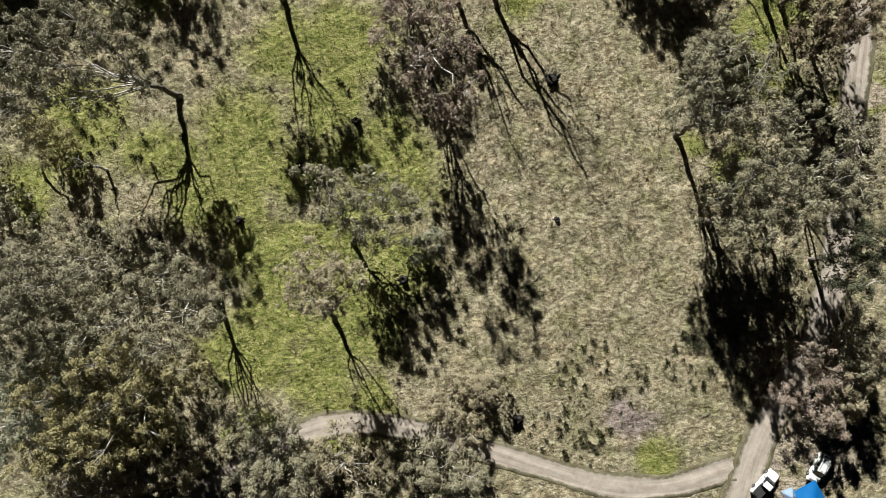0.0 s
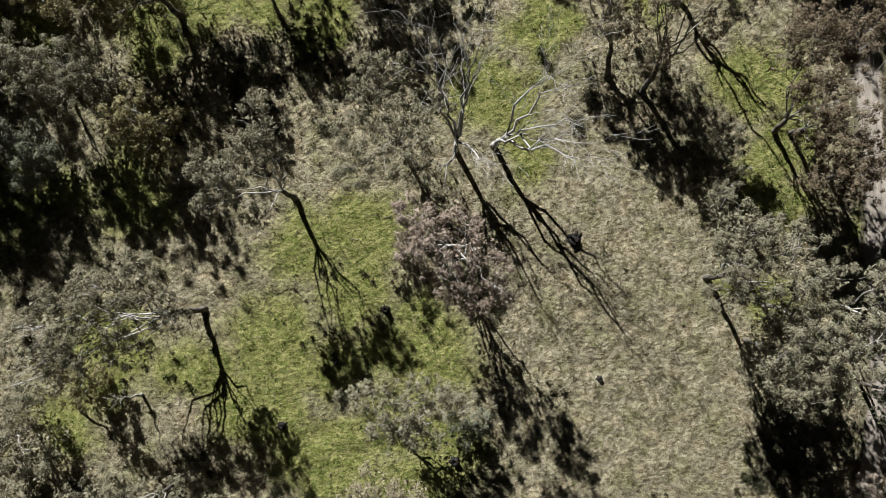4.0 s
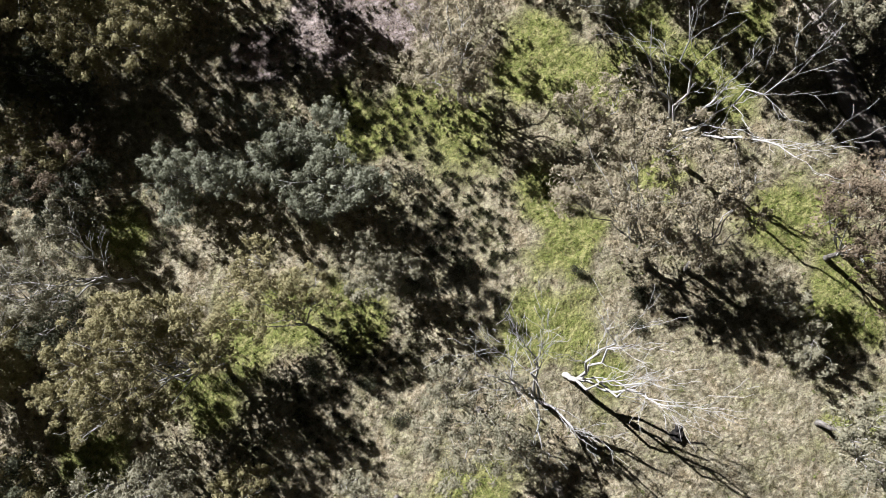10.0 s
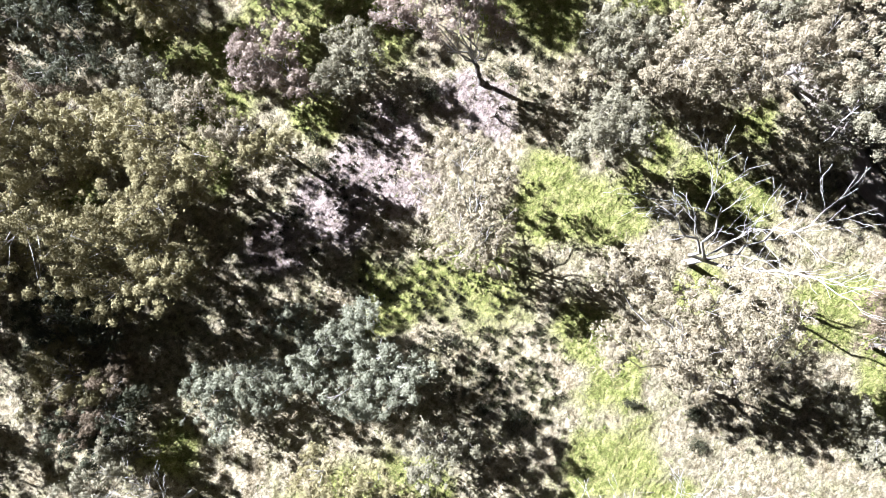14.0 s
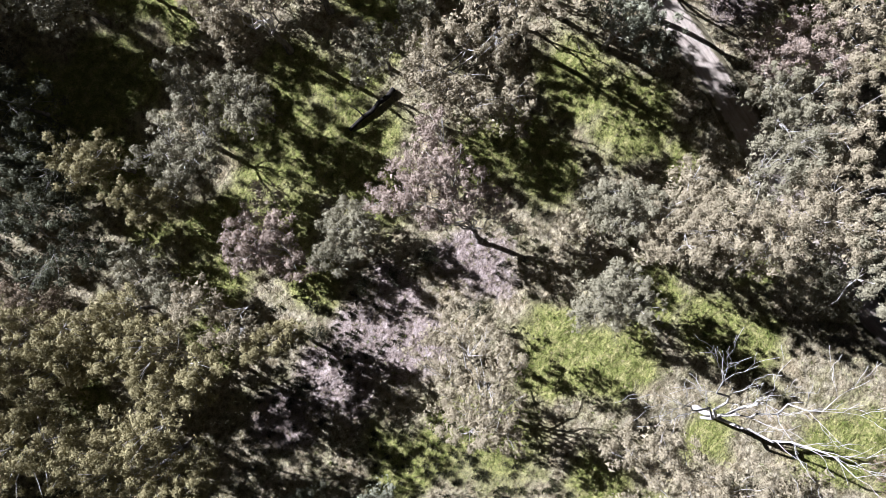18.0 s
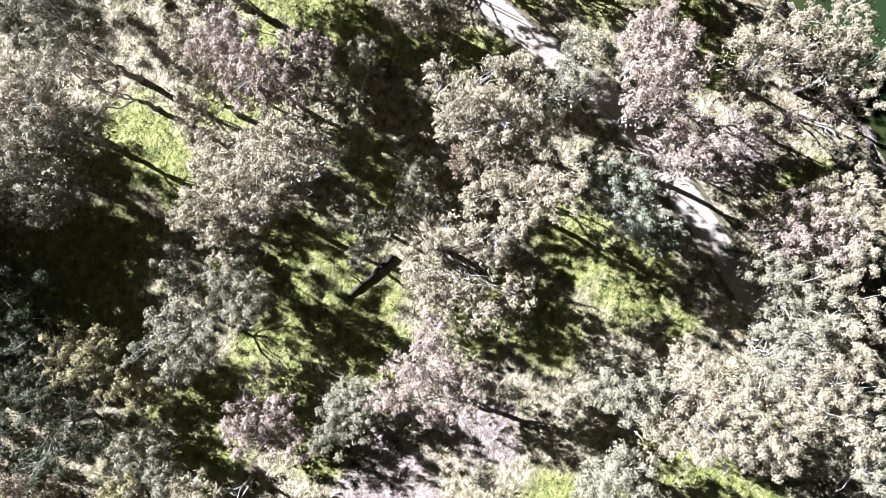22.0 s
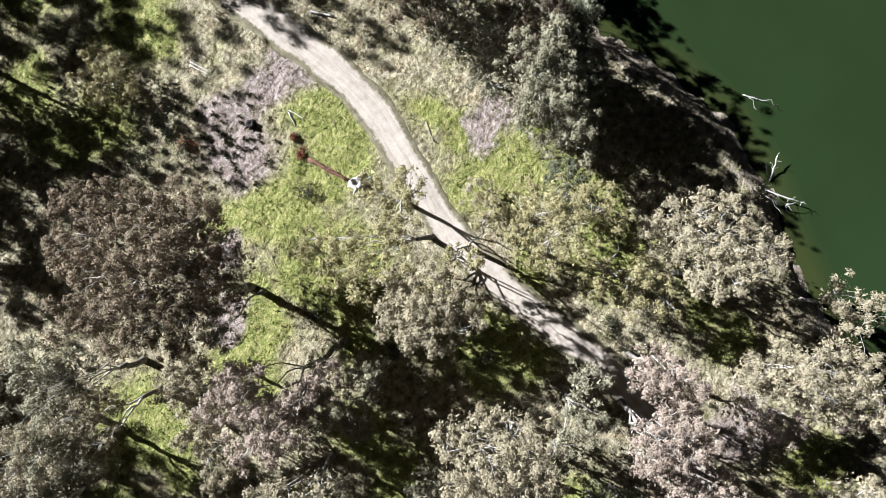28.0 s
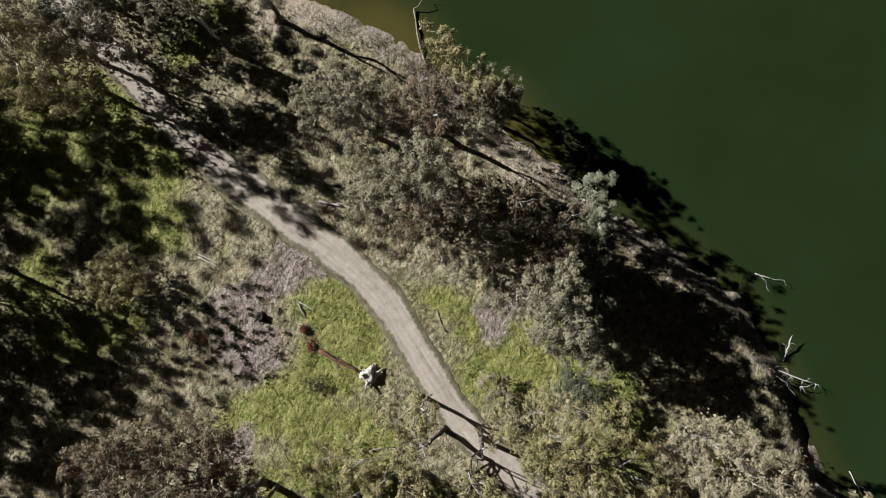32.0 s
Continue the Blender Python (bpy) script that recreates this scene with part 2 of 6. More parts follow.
def tubes(paths, sides=6):
    """Tapered round tubes along polylines: a list of (points, radii)."""
    vs, fs, base = [], [], 0
    ang = np.linspace(0, 2 * np.pi, sides, endpoint=False)
    for pts, rad in paths:
        pts, rad = np.asarray(pts, float), np.asarray(rad, float)
        k = len(pts)
        d = np.gradient(pts, axis=0)
        d /= np.linalg.norm(d, axis=1, keepdims=True) + 1e-9
        ref = np.where(np.abs(d[:, 2:3]) > 0.9, np.array([[1.0, 0, 0]]), np.array([[0, 0, 1.0]]))
        u = np.cross(d, ref)
        u /= np.linalg.norm(u, axis=1, keepdims=True) + 1e-9
        v = np.cross(d, u)
        ring = pts[:, None] + rad[:, None, None] * (np.cos(ang)[None, :, None] * u[:, None] + np.sin(ang)[None, :, None] * v[:, None])
        vs.append(ring.reshape(-1, 3))
        i = np.arange(k - 1)[:, None] * sides + np.arange(sides)[None]
        j = np.arange(k - 1)[:, None] * sides + (np.arange(sides)[None] + 1) % sides
        fs.append(np.stack([i, j, j + sides, i + sides], -1).reshape(-1, 4) + base)
        vs.append(np.stack([pts[0] - d[0] * rad[0] * 0.3, pts[-1] + d[-1] * rad[-1] * 0.3]))
        base += k * sides
        caps = np.arange(sides)
        fs.append(np.stack([(caps + 1) % sides + base - k * sides, caps + base - k * sides, np.full(sides, base), np.full(sides, base)], -1)[:, :3])
        fs.append(np.stack([caps + base - sides, (caps + 1) % sides + base - sides, np.full(sides, base + 1)], -1))
        base += 2
    return np.concatenate(vs), [f for f in fs]


def bend(rng, a, b, k, wobble, sag=0.0):
    """A crooked line of k points from a to b."""
    s = np.linspace(0, 1, k)[:, None]
    p = np.asarray(a)[None] * (1 - s) + np.asarray(b)[None] * s
    far = np.linalg.norm(np.asarray(b) - np.asarray(a))
    j = rng.normal(0, wobble * far, (k, 3))
    j[0] = j[-1] = 0
    p = p + j
    p[:, 2] += sag * far * np.sin(np.pi * s[:, 0])
    return p


# ---- lie of the land ----
def lattice(ix, iy):
    h = np.sin(ix * 127.1 + iy * 311.7) * 43758.5453
    return h - np.floor(h)


def value_noise(x, y):
    ix, iy = np.floor(x), np.floor(y)
    fx, fy = x - ix, y - iy
    fx, fy = fx * fx * (3 - 2 * fx), fy * fy * (3 - 2 * fy)
    a, b, c, d = lattice(ix, iy), lattice(ix + 1, iy), lattice(ix, iy + 1), lattice(ix + 1, iy + 1)
    return (a * (1 - fx) + b * fx) * (1 - fy) + (c * (1 - fx) + d * fx) * fy


EDGE_Y = (-400, 40, 70, 92, 113, 124, 132, 142, 156, 167, 180, 190, 208, 219, 228, 245, 270, 700)
EDGE_X = (98, 98, 101, 105, 110, 114, 118, 120.5, 120, 117, 115.5, 114, 114, 110, 106.5, 101, 93, 60)
WATER_Z = -3.0


ROAD_Y = (-400, -60, -44, -32, -25, -14, -1, 46, 58, 71, 82, 94, 103, 113, 124, 137, 149, 161, 165, 175, 184, 194, 206, 215, 223, 237, 260, 700)
ROAD_X = (20, 40, 46, 49, 52.5, 59, 62, 66.5, 66.3, 68.8, 70.5, 73, 74.8, 76.3, 78, 77.2, 75.6, 75.4, 76.4, 78.8, 81.4, 81.2, 79.4, 78.4, 77.6, 78.9, 80.4, 90)
TRACK_X = (-400, -60, -40, -32.6, -24.6, -16.6, -5.9, 4.0, 14.7, 26.3, 37.0, 46.5)
TRACK_Y = (-160, -52, -40, -35.0, -29.8, -27.4, -28.3, -31.4, -34.5, -38.1, -38.0, -34.0)


def eased(px, py, lo, hi):
    """The same bends, rounded, on an even row of places."""
    a = np.arange(lo, hi, 1.0)
    b = np.interp(a, px, py)
    ker = np.hanning(17) / np.hanning(17).sum()
    return a, np.convolve(np.pad(b, 8, mode="edge"), ker, "valid")


ROAD_Y, ROAD_X = eased(ROAD_Y, ROAD_X, -400, 700)
TRACK_X, TRACK_Y = eased(TRACK_X, TRACK_Y, -400, 47)


def shore(y):
    return np.interp(y, EDGE_Y, EDGE_X) + 0.9 * (value_noise(y * 0.35, y * 0 + 3.3) - 0.5)


def smooth(a, b, x):
    s = np.clip((x - a) / (b - a), 0, 1)
    return s * s * (3 - 2 * s)


def land(x, y):
    x, y = np.asarray(x, float), np.asarray(y, float)
    z = 0.35 * (value_noise(x * 0.06, y * 0.06) - 0.5)
    lumps = 0.25 * (value_noise(x * 0.45, y * 0.45) - 0.5) + 0.5 * (value_noise(x * 0.7 + 7, y * 0.7) - 0.5)
    wheels = np.minimum(np.abs(x - np.interp(y, ROAD_Y, ROAD_X)) - 1.2, np.abs(y - np.interp(x, TRACK_X, TRACK_Y)))
    z = z + lumps * smooth(1.6, 4.2, wheels)
    d = shore(y) - x
    fall = WATER_Z - 0.05 + (0.05 - WATER_Z) * smooth(0.2, 5.5, d) - 2.5 * smooth(0.5, -7, d)
    far = d + 72
    rise = -4.5 + 5.0 * smooth(5.0, -9.0, far)
    return z * np.where(d > 0, 1, 0.4) + np.maximum(fall, np.where(d < -20, rise, -9))


def land_at(x, y):
    return float(land(np.array([x]), np.array([y]))[0])


LUSH, WORN, SAND = [], [], []


def lush(x, y, r):
    LUSH.append((x, y, r))


def worn(x, y, r):
    WORN.append((x, y, r))


def sandy(x, y, r):
    SAND.append((x, y, r))


lush(-64.7, 8.7, 5.1)
lush(-25.4, 31.9, 6.0)
lush(-16.5, 33.7, 5.6)
lush(-18.3, 23.0, 5.6)
lush(-29.9, 0.7, 5.6)
lush(-7.6, -3.8, 5.1)
lush(-20.1, -18.9, 5.1)
lush(-30.0, -27.9, 2.8)
lush(-11.2, -23.4, 3.7)
lush(53.8, 36.3, 3.7)
lush(48.4, 30.1, 2.8)
lush(38.2, 16.7, 2.3)
lush(-21.9, 12.3, 4.6)
lush(-14.8, 1.6, 5.6)
lush(-27.3, -10.9, 4.6)
lush(35.2, -34.1, 3.7)
lush(6.4, 50.6, 5.6)
lush(10.8, 39.5, 3.7)
lush(-16.7, 30.4, 4.6)
lush(-50.9, 45.9, 4.2)
lush(-46.8, 42.0, 3.7)
lush(49.1, 48.5, 4.6)
lush(65.3, 22.9, 3.7)
lush(46.7, 33.5, 3.7)
lush(46.5, 13.1, 3.7)
lush(-65.5, 68.7, 3.7)
lush(-45.4, 69.7, 4.6)
lush(-35.9, 71.2, 5.6)
lush(-26.7, 71.8, 5.6)
lush(-18.0, 66.2, 4.6)
lush(-14.8, 31.9, 5.6)
lush(-50.9, 44.6, 6.0)
lush(-61.4, 46.0, 3.7)
lush(-69.1, 44.1, 5.6)
lush(48.1, 45.8, 4.2)
lush(51.3, 36.1, 5.1)
lush(51.9, 26.9, 3.7)
lush(34.5, 61.6, 3.7)
lush(-12.6, 13.4, 5.6)
lush(17.9, 68.1, 4.6)
lush(10.0, 85.1, 7.0)
lush(24.9, 84.2, 3.7)
lush(14.6, 60.4, 4.2)
lush(19.4, 60.4, 3.7)
lush(44.9, 48.6, 4.6)
lush(47.8, 30.6, 5.1)
lush(-44.5, 66.2, 4.6)
lush(-19.1, 68.7, 3.7)
lush(-62.9, 67.6, 5.1)
lush(-68.4, 44.6, 5.6)
lush(-19.7, 32.4, 3.7)
lush(29.4, 90.4, 5.1)
lush(24.6, 88.3, 5.6)
lush(28.0, 82.5, 4.6)
lush(44.3, 83.9, 4.6)
lush(10.7, 84.2, 7.0)
lush(4.8, 89.6, 4.6)
lush(-0.4, 94.5, 3.7)
lush(9.9, 49.0, 6.0)
lush(51.7, 46.8, 5.1)
lush(49.8, 34.1, 5.1)
lush(-11.1, 125.6, 3.7)
lush(8.6, 122.3, 4.6)
lush(58.9, 75.4, 3.7)
lush(47.2, 72.9, 3.7)
lush(-43.9, 96.5, 4.6)
lush(-16.7, 66.0, 4.6)
lush(16.7, 65.7, 3.7)
lush(17.7, 59.5, 3.7)
lush(59.5, 116.1, 6.0)
lush(62.3, 106.3, 5.6)
lush(47.1, 114.5, 4.6)
lush(47.3, 108.3, 3.7)
lush(20.9, 135.6, 7.0)
lush(14.6, 139.1, 4.6)
lush(2.1, 138.7, 4.6)
lush(-5.6, 146.0, 4.6)
lush(17.5, 147.3, 5.6)
lush(26.7, 131.4, 4.6)
lush(-4.4, 168.0, 5.6)
lush(6.8, 167.1, 7.0)
lush(26.7, 90.3, 5.1)
lush(29.3, 83.0, 5.1)
lush(48.2, 74.9, 4.6)
lush(49.6, 67.5, 4.2)
lush(-29.5, 137.1, 4.2)
lush(-30.0, 132.7, 3.7)
lush(-3.1, 91.9, 5.1)
lush(32.1, 139.7, 4.6)
lush(35.6, 79.4, 4.6)
lush(53.9, 45.5, 4.6)
lush(21.0, 177.5, 5.6)
lush(23.5, 171.3, 4.6)
lush(-4.2, 164.3, 5.6)
lush(-3.6, 172.3, 5.6)
lush(2.5, 167.4, 5.6)
lush(-1.7, 156.9, 5.6)
lush(5.8, 137.1, 6.0)
lush(11.4, 130.4, 4.6)
lush(0.8, 139.6, 4.6)
lush(59.0, 113.8, 5.6)
lush(59.7, 104.6, 5.6)
lush(46.0, 110.7, 5.6)
lush(40.4, 117.5, 5.6)
lush(61.6, 96.5, 3.7)
lush(20.6, 134.7, 7.0)
lush(28.0, 132.3, 5.6)
lush(24.3, 126.1, 5.6)
lush(21.8, 143.4, 5.6)
lush(25.7, 90.3, 5.1)
lush(29.4, 81.7, 5.1)
lush(49.2, 68.1, 5.1)
lush(28.0, 147.2, 4.6)
lush(-4.0, 132.1, 5.1)
lush(44.1, 148.5, 4.6)
lush(41.6, 139.8, 4.6)
lush(61.0, 170.8, 7.0)
lush(56.0, 173.3, 5.6)
lush(60.4, 165.2, 4.6)
lush(59.7, 182.1, 5.6)
lush(92.3, 141.1, 4.6)
lush(81.0, 149.8, 3.7)
lush(97.3, 149.9, 3.7)
lush(98.6, 129.9, 3.7)
lush(68.6, 146.0, 5.1)
lush(62.3, 154.6, 5.6)
lush(20.7, 172.3, 6.0)
lush(17.6, 176.6, 4.6)
lush(42.4, 170.7, 4.6)
lush(44.4, 144.0, 4.6)
lush(94.8, 118.7, 3.7)
lush(92.4, 97.7, 4.2)
lush(-5.5, 167.8, 6.5)
lush(-4.8, 159.7, 5.6)
lush(63.9, 218.3, 5.6)
lush(50.9, 211.3, 3.7)
lush(45.9, 213.8, 3.7)
lush(76.3, 183.2, 6.0)
lush(74.4, 190.1, 4.6)
lush(66.9, 182.6, 4.6)
lush(89.3, 162.6, 6.0)
lush(94.9, 160.7, 5.6)
lush(89.3, 171.3, 3.7)
lush(92.9, 144.0, 4.6)
lush(57.0, 167.7, 5.6)
lush(45.9, 173.9, 4.6)
lush(38.5, 170.2, 5.6)
lush(20.2, 173.9, 5.1)
lush(21.4, 166.5, 3.7)
lush(66.2, 143.5, 4.6)
lush(69.9, 138.6, 3.7)
lush(59.5, 180.1, 3.7)
lush(53.9, 185.7, 4.6)
lush(95.9, 126.0, 3.7)
lush(93.9, 118.1, 3.7)
lush(88.2, 95.5, 4.6)
lush(54.5, 160.3, 3.7)
lush(66.1, 224.2, 5.6)
lush(71.7, 224.8, 4.6)
lush(44.4, 215.1, 4.6)
lush(45.1, 224.4, 5.6)
lush(51.1, 213.1, 4.6)
lush(70.0, 241.7, 4.6)
lush(73.0, 234.8, 4.6)
lush(74.9, 187.4, 5.1)
lush(72.9, 180.7, 5.1)
lush(85.1, 164.4, 5.6)
lush(94.9, 155.6, 4.6)
lush(90.9, 142.1, 5.6)
lush(86.5, 176.8, 3.7)
lush(90.6, 233.9, 5.3)
lush(60.9, 240.4, 10.6)
lush(70.2, 241.0, 5.3)
lush(-56.7, 18.5, 7.5)
lush(-31.7, 16.7, 7.5)
lush(-14.8, -10.9, 8.0)
lush(-7.6, 12.3, 7.5)
lush(-30.8, -16.2, 6.2)
lush(-16.6, -27.0, 5.3)
lush(-43.8, 14.2, 5.3)
lush(-24.9, -1.6, 7.1)
lush(-36.2, 7.8, 7.1)
worn(7.6, 109.7, 6.2)
worn(27.0, 108.6, 4.8)
worn(-1.1, 109.4, 5.3)
worn(-9.8, 110.3, 5.3)
worn(61.6, 194.4, 6.2)
worn(63.5, 198.7, 4.4)
worn(92.7, 169.7, 4.0)
worn(76.4, 199.1, 4.4)
worn(-1.0, 108.8, 5.3)
worn(42.3, 176.9, 3.5)
worn(86.9, 108.2, 5.3)
worn(85.1, 109.1, 5.3)
worn(91.0, 169.1, 3.5)
worn(29.8, -26.9, 5.3)
worn(70.3, 199.2, 4.4)
worn(26.5, 106.5, 3.5)
worn(61.0, -32.3, 5.3)
worn(50.3, -31.4, 4.4)
worn(54.8, -25.1, 5.3)
worn(49.4, 184.6, 2.6)
worn(16.2, 112.5, 4.4)
worn(11.9, 105.6, 7.0)
worn(27.4, 105.3, 5.7)
worn(0.8, 106.6, 6.6)
worn(-0.6, 112.7, 4.4)
sandy(49.4, -29.6, 2.6)
sandy(48.5, -33.2, 2.8)
sandy(45.9, -36.7, 3.0)
sandy(53.0, -31.4, 2.6)
sandy(57.4, -29.6, 2.8)
sandy(62.8, -34.1, 3.2)
sandy(61.0, -36.7, 3.2)
sandy(54.8, -26.9, 2.4)
sandy(58.3, -16.2, 2.4)
sandy(59.6, -11.8, 2.2)
sandy(60.9, -7.3, 2.0)
sandy(61.4, -2.9, 1.8)
sandy(60.1, -21.6, 2.2)
sandy(66.2, 23.8, 2.6)
sandy(68.9, 18.5, 2.4)
sandy(53.9, -38.5, 2.6)
sandy(112.4, 184.5, 5.0)
sandy(111.6, 189.2, 4.0)
sandy(115.0, 181.0, 2.6)
sandy(101.0, 228.0, 4.5)
sandy(104.2, 224.5, 4.5)


def cover(spots, x, y):
    out = np.zeros_like(x)
    wx = 3.5 * (value_noise(x * 0.13 + 5, y * 0.13) - 0.5) + 2.5 * (value_noise(x * 0.4, y * 0.4 + 9) - 0.5)
    wy = 3.5 * (value_noise(x * 0.13, y * 0.13 + 17) - 0.5) + 2.5 * (value_noise(x * 0.4 + 3, y * 0.4) - 0.5)
    x, y = x + wx, y + wy
    for px, py, r in spots:
        rr = np.hypot(x - px, y - py) / r
        out = np.maximum(out, 1 - smooth(0.1, 1.7, rr))
    return out


def build_ground():
    core_x, core_y = np.arange(-86, 127, 0.8), np.arange(-54, 264, 0.8)
    out = np.geomspace(3, 2500, 22)
    xs = np.concatenate([core_x[0] - out[::-1], core_x, core_x[-1] + out])
    ys = np.concatenate([core_y[0] - out[::-1], core_y, core_y[-1] + out])
    gx, gy = np.meshgrid(xs, ys)
    x, y = gx.ravel(), gy.ravel()
    z = land(x, y)
    nx, ny = len(xs), len(ys)
    i = (np.arange(ny - 1)[:, None] * nx + np.arange(nx - 1)[None]).ravel()
    me = mesh_of("ground", np.stack([x, y, z], -1), [np.stack([i, i + 1, i + nx + 1, i + nx], -1)], SOIL)
    zone = np.ones((len(x), 4), np.float32)
    zone[:, 0] = cover(LUSH, x, y)
    d = shore(y) - x
    zone[:, 1] = np.maximum(cover(WORN, x, y), 0.55 * (1 - smooth(3, 9, d)))
    zone[:, 2] = cover(SAND, x, y)
    at = me.attributes.new("zone", "FLOAT_COLOR", "POINT")
    at.data.foreach_set("color", zone.ravel())
    for p in (me.polygons,):
        p.foreach_set("use_smooth", np.ones(len(p), bool))
    return tagged(new("ground", me), "uneven bush floor of straw grass, green grass and bare soil", "ground", kind="structure")


build_ground()


def strip(name, px, py, wide, label):
    """A worn earth track lying on the land, its ragged edges sinking into the grass."""
    px, py = np.array(px, float), np.array(py, float)
    run = np.concatenate([[0], np.cumsum(np.hypot(np.diff(px), np.diff(py)))])
    s = np.arange(0, run[-1], 0.9)
    cx, cy = np.interp(s, run, px), np.interp(s, run, py)
    tx, ty = np.gradient(cx), np.gradient(cy)
    ln = np.hypot(tx, ty)
    tx, ty = tx / ln, ty / ln
    across = np.linspace(-1, 1, 15)
    lift = np.array([-0.35, -0.06, 0.03, 0.02, -0.01, -0.01, 0.02, 0.05, 0.02, -0.01, -0.01, 0.02, 0.03, -0.06, -0.35]) + 0.06
    half = wide / 2 * (1 + 0.35 * (value_noise(s * 0.22, s * 0) - 0.5) + 0.12 * (value_noise(s * 0.9, s * 0 + 5) - 0.5))
    x = cx[:, None] + ty[:, None] * across[None] * half[:, None]
    y = cy[:, None] - tx[:, None] * across[None] * half[:, None]
    z = land(x, y) * 0.55 + 0.45 * land(cx, cy)[:, None] + lift[None]
    k = len(across)
    i = (np.arange(len(s) - 1)[:, None] * k + np.arange(k - 1)[None]).ravel()
    me = mesh_of(name, np.stack([x, y, z], -1).reshape(-1, 3), [np.stack([i, i + 1, i + k + 1, i + k], -1)], DIRT)
    me.polygons.foreach_set("use_smooth", np.ones(len(me.polygons), bool))
    rim = np.array([1, 1, 0.85, 0.5, 0.1, 0.0, 0.12, 0.34, 0.12, 0.0, 0.1, 0.5, 0.85, 1, 1], np.float32)
    at = me.attributes.new("rim", "FLOAT", "POINT")
    at.data.foreach_set("value", np.tile(rim, len(s)))
    lane = np.stack([1.6 * across[None] * half[:, None], np.repeat(s[:, None] * 0.1, k, 1), np.zeros((len(s), k))], -1)
    at = me.attributes.new("lane", "FLOAT_VECTOR", "POINT")
    at.data.foreach_set("vector", lane.astype(np.float32).ravel())
    return tagged(new(name, me), label, "dirt track", kind="structure")


strip("road", ROAD_X, ROAD_Y, 7.0, "pale dusty dirt track with worn wheel ruts")
strip("track", TRACK_X, TRACK_Y, 5.2, "narrow bare earth side track through grass")


def build_water():
    ys = np.concatenate([np.arange(-400, 60, 20.0), np.arange(60, 290, 1.5), np.arange(290, 700, 20.0)])
    us = np.array([-3, -1.5, 0, 1, 2, 3.5, 5, 7, 10, 14, 20, 30, 50, 80.0])
    x = shore(ys)[:, None] + us[None]
    y = np.repeat(ys[:, None], len(us), 1)
    k = len(us)
    i = (np.arange(len(ys) - 1)[:, None] * k + np.arange(k - 1)[None]).ravel()
    me = mesh_of("water", np.stack([x, y, np.full_like(x, WATER_Z)], -1).reshape(-1, 3), [np.stack([i, i + 1, i + k + 1, i + k], -1)], WATER)
    shoal = (1 - smooth(0.5, 5, us))[None] * 0.25 + (1 - smooth(2, 12, us))[None] * (0.8 * np.clip(cover([(115, 187, 7), (117, 191, 5), (112, 214, 8), (105, 230, 9)], x, y), 0, 1))
    at = me.attributes.new("shoal", "FLOAT", "POINT")
    at.data.foreach_set("value", shoal.astype(np.float32).ravel())
    return tagged(new("water", me), "still murky green river water", "water", kind="structure")


build_water()


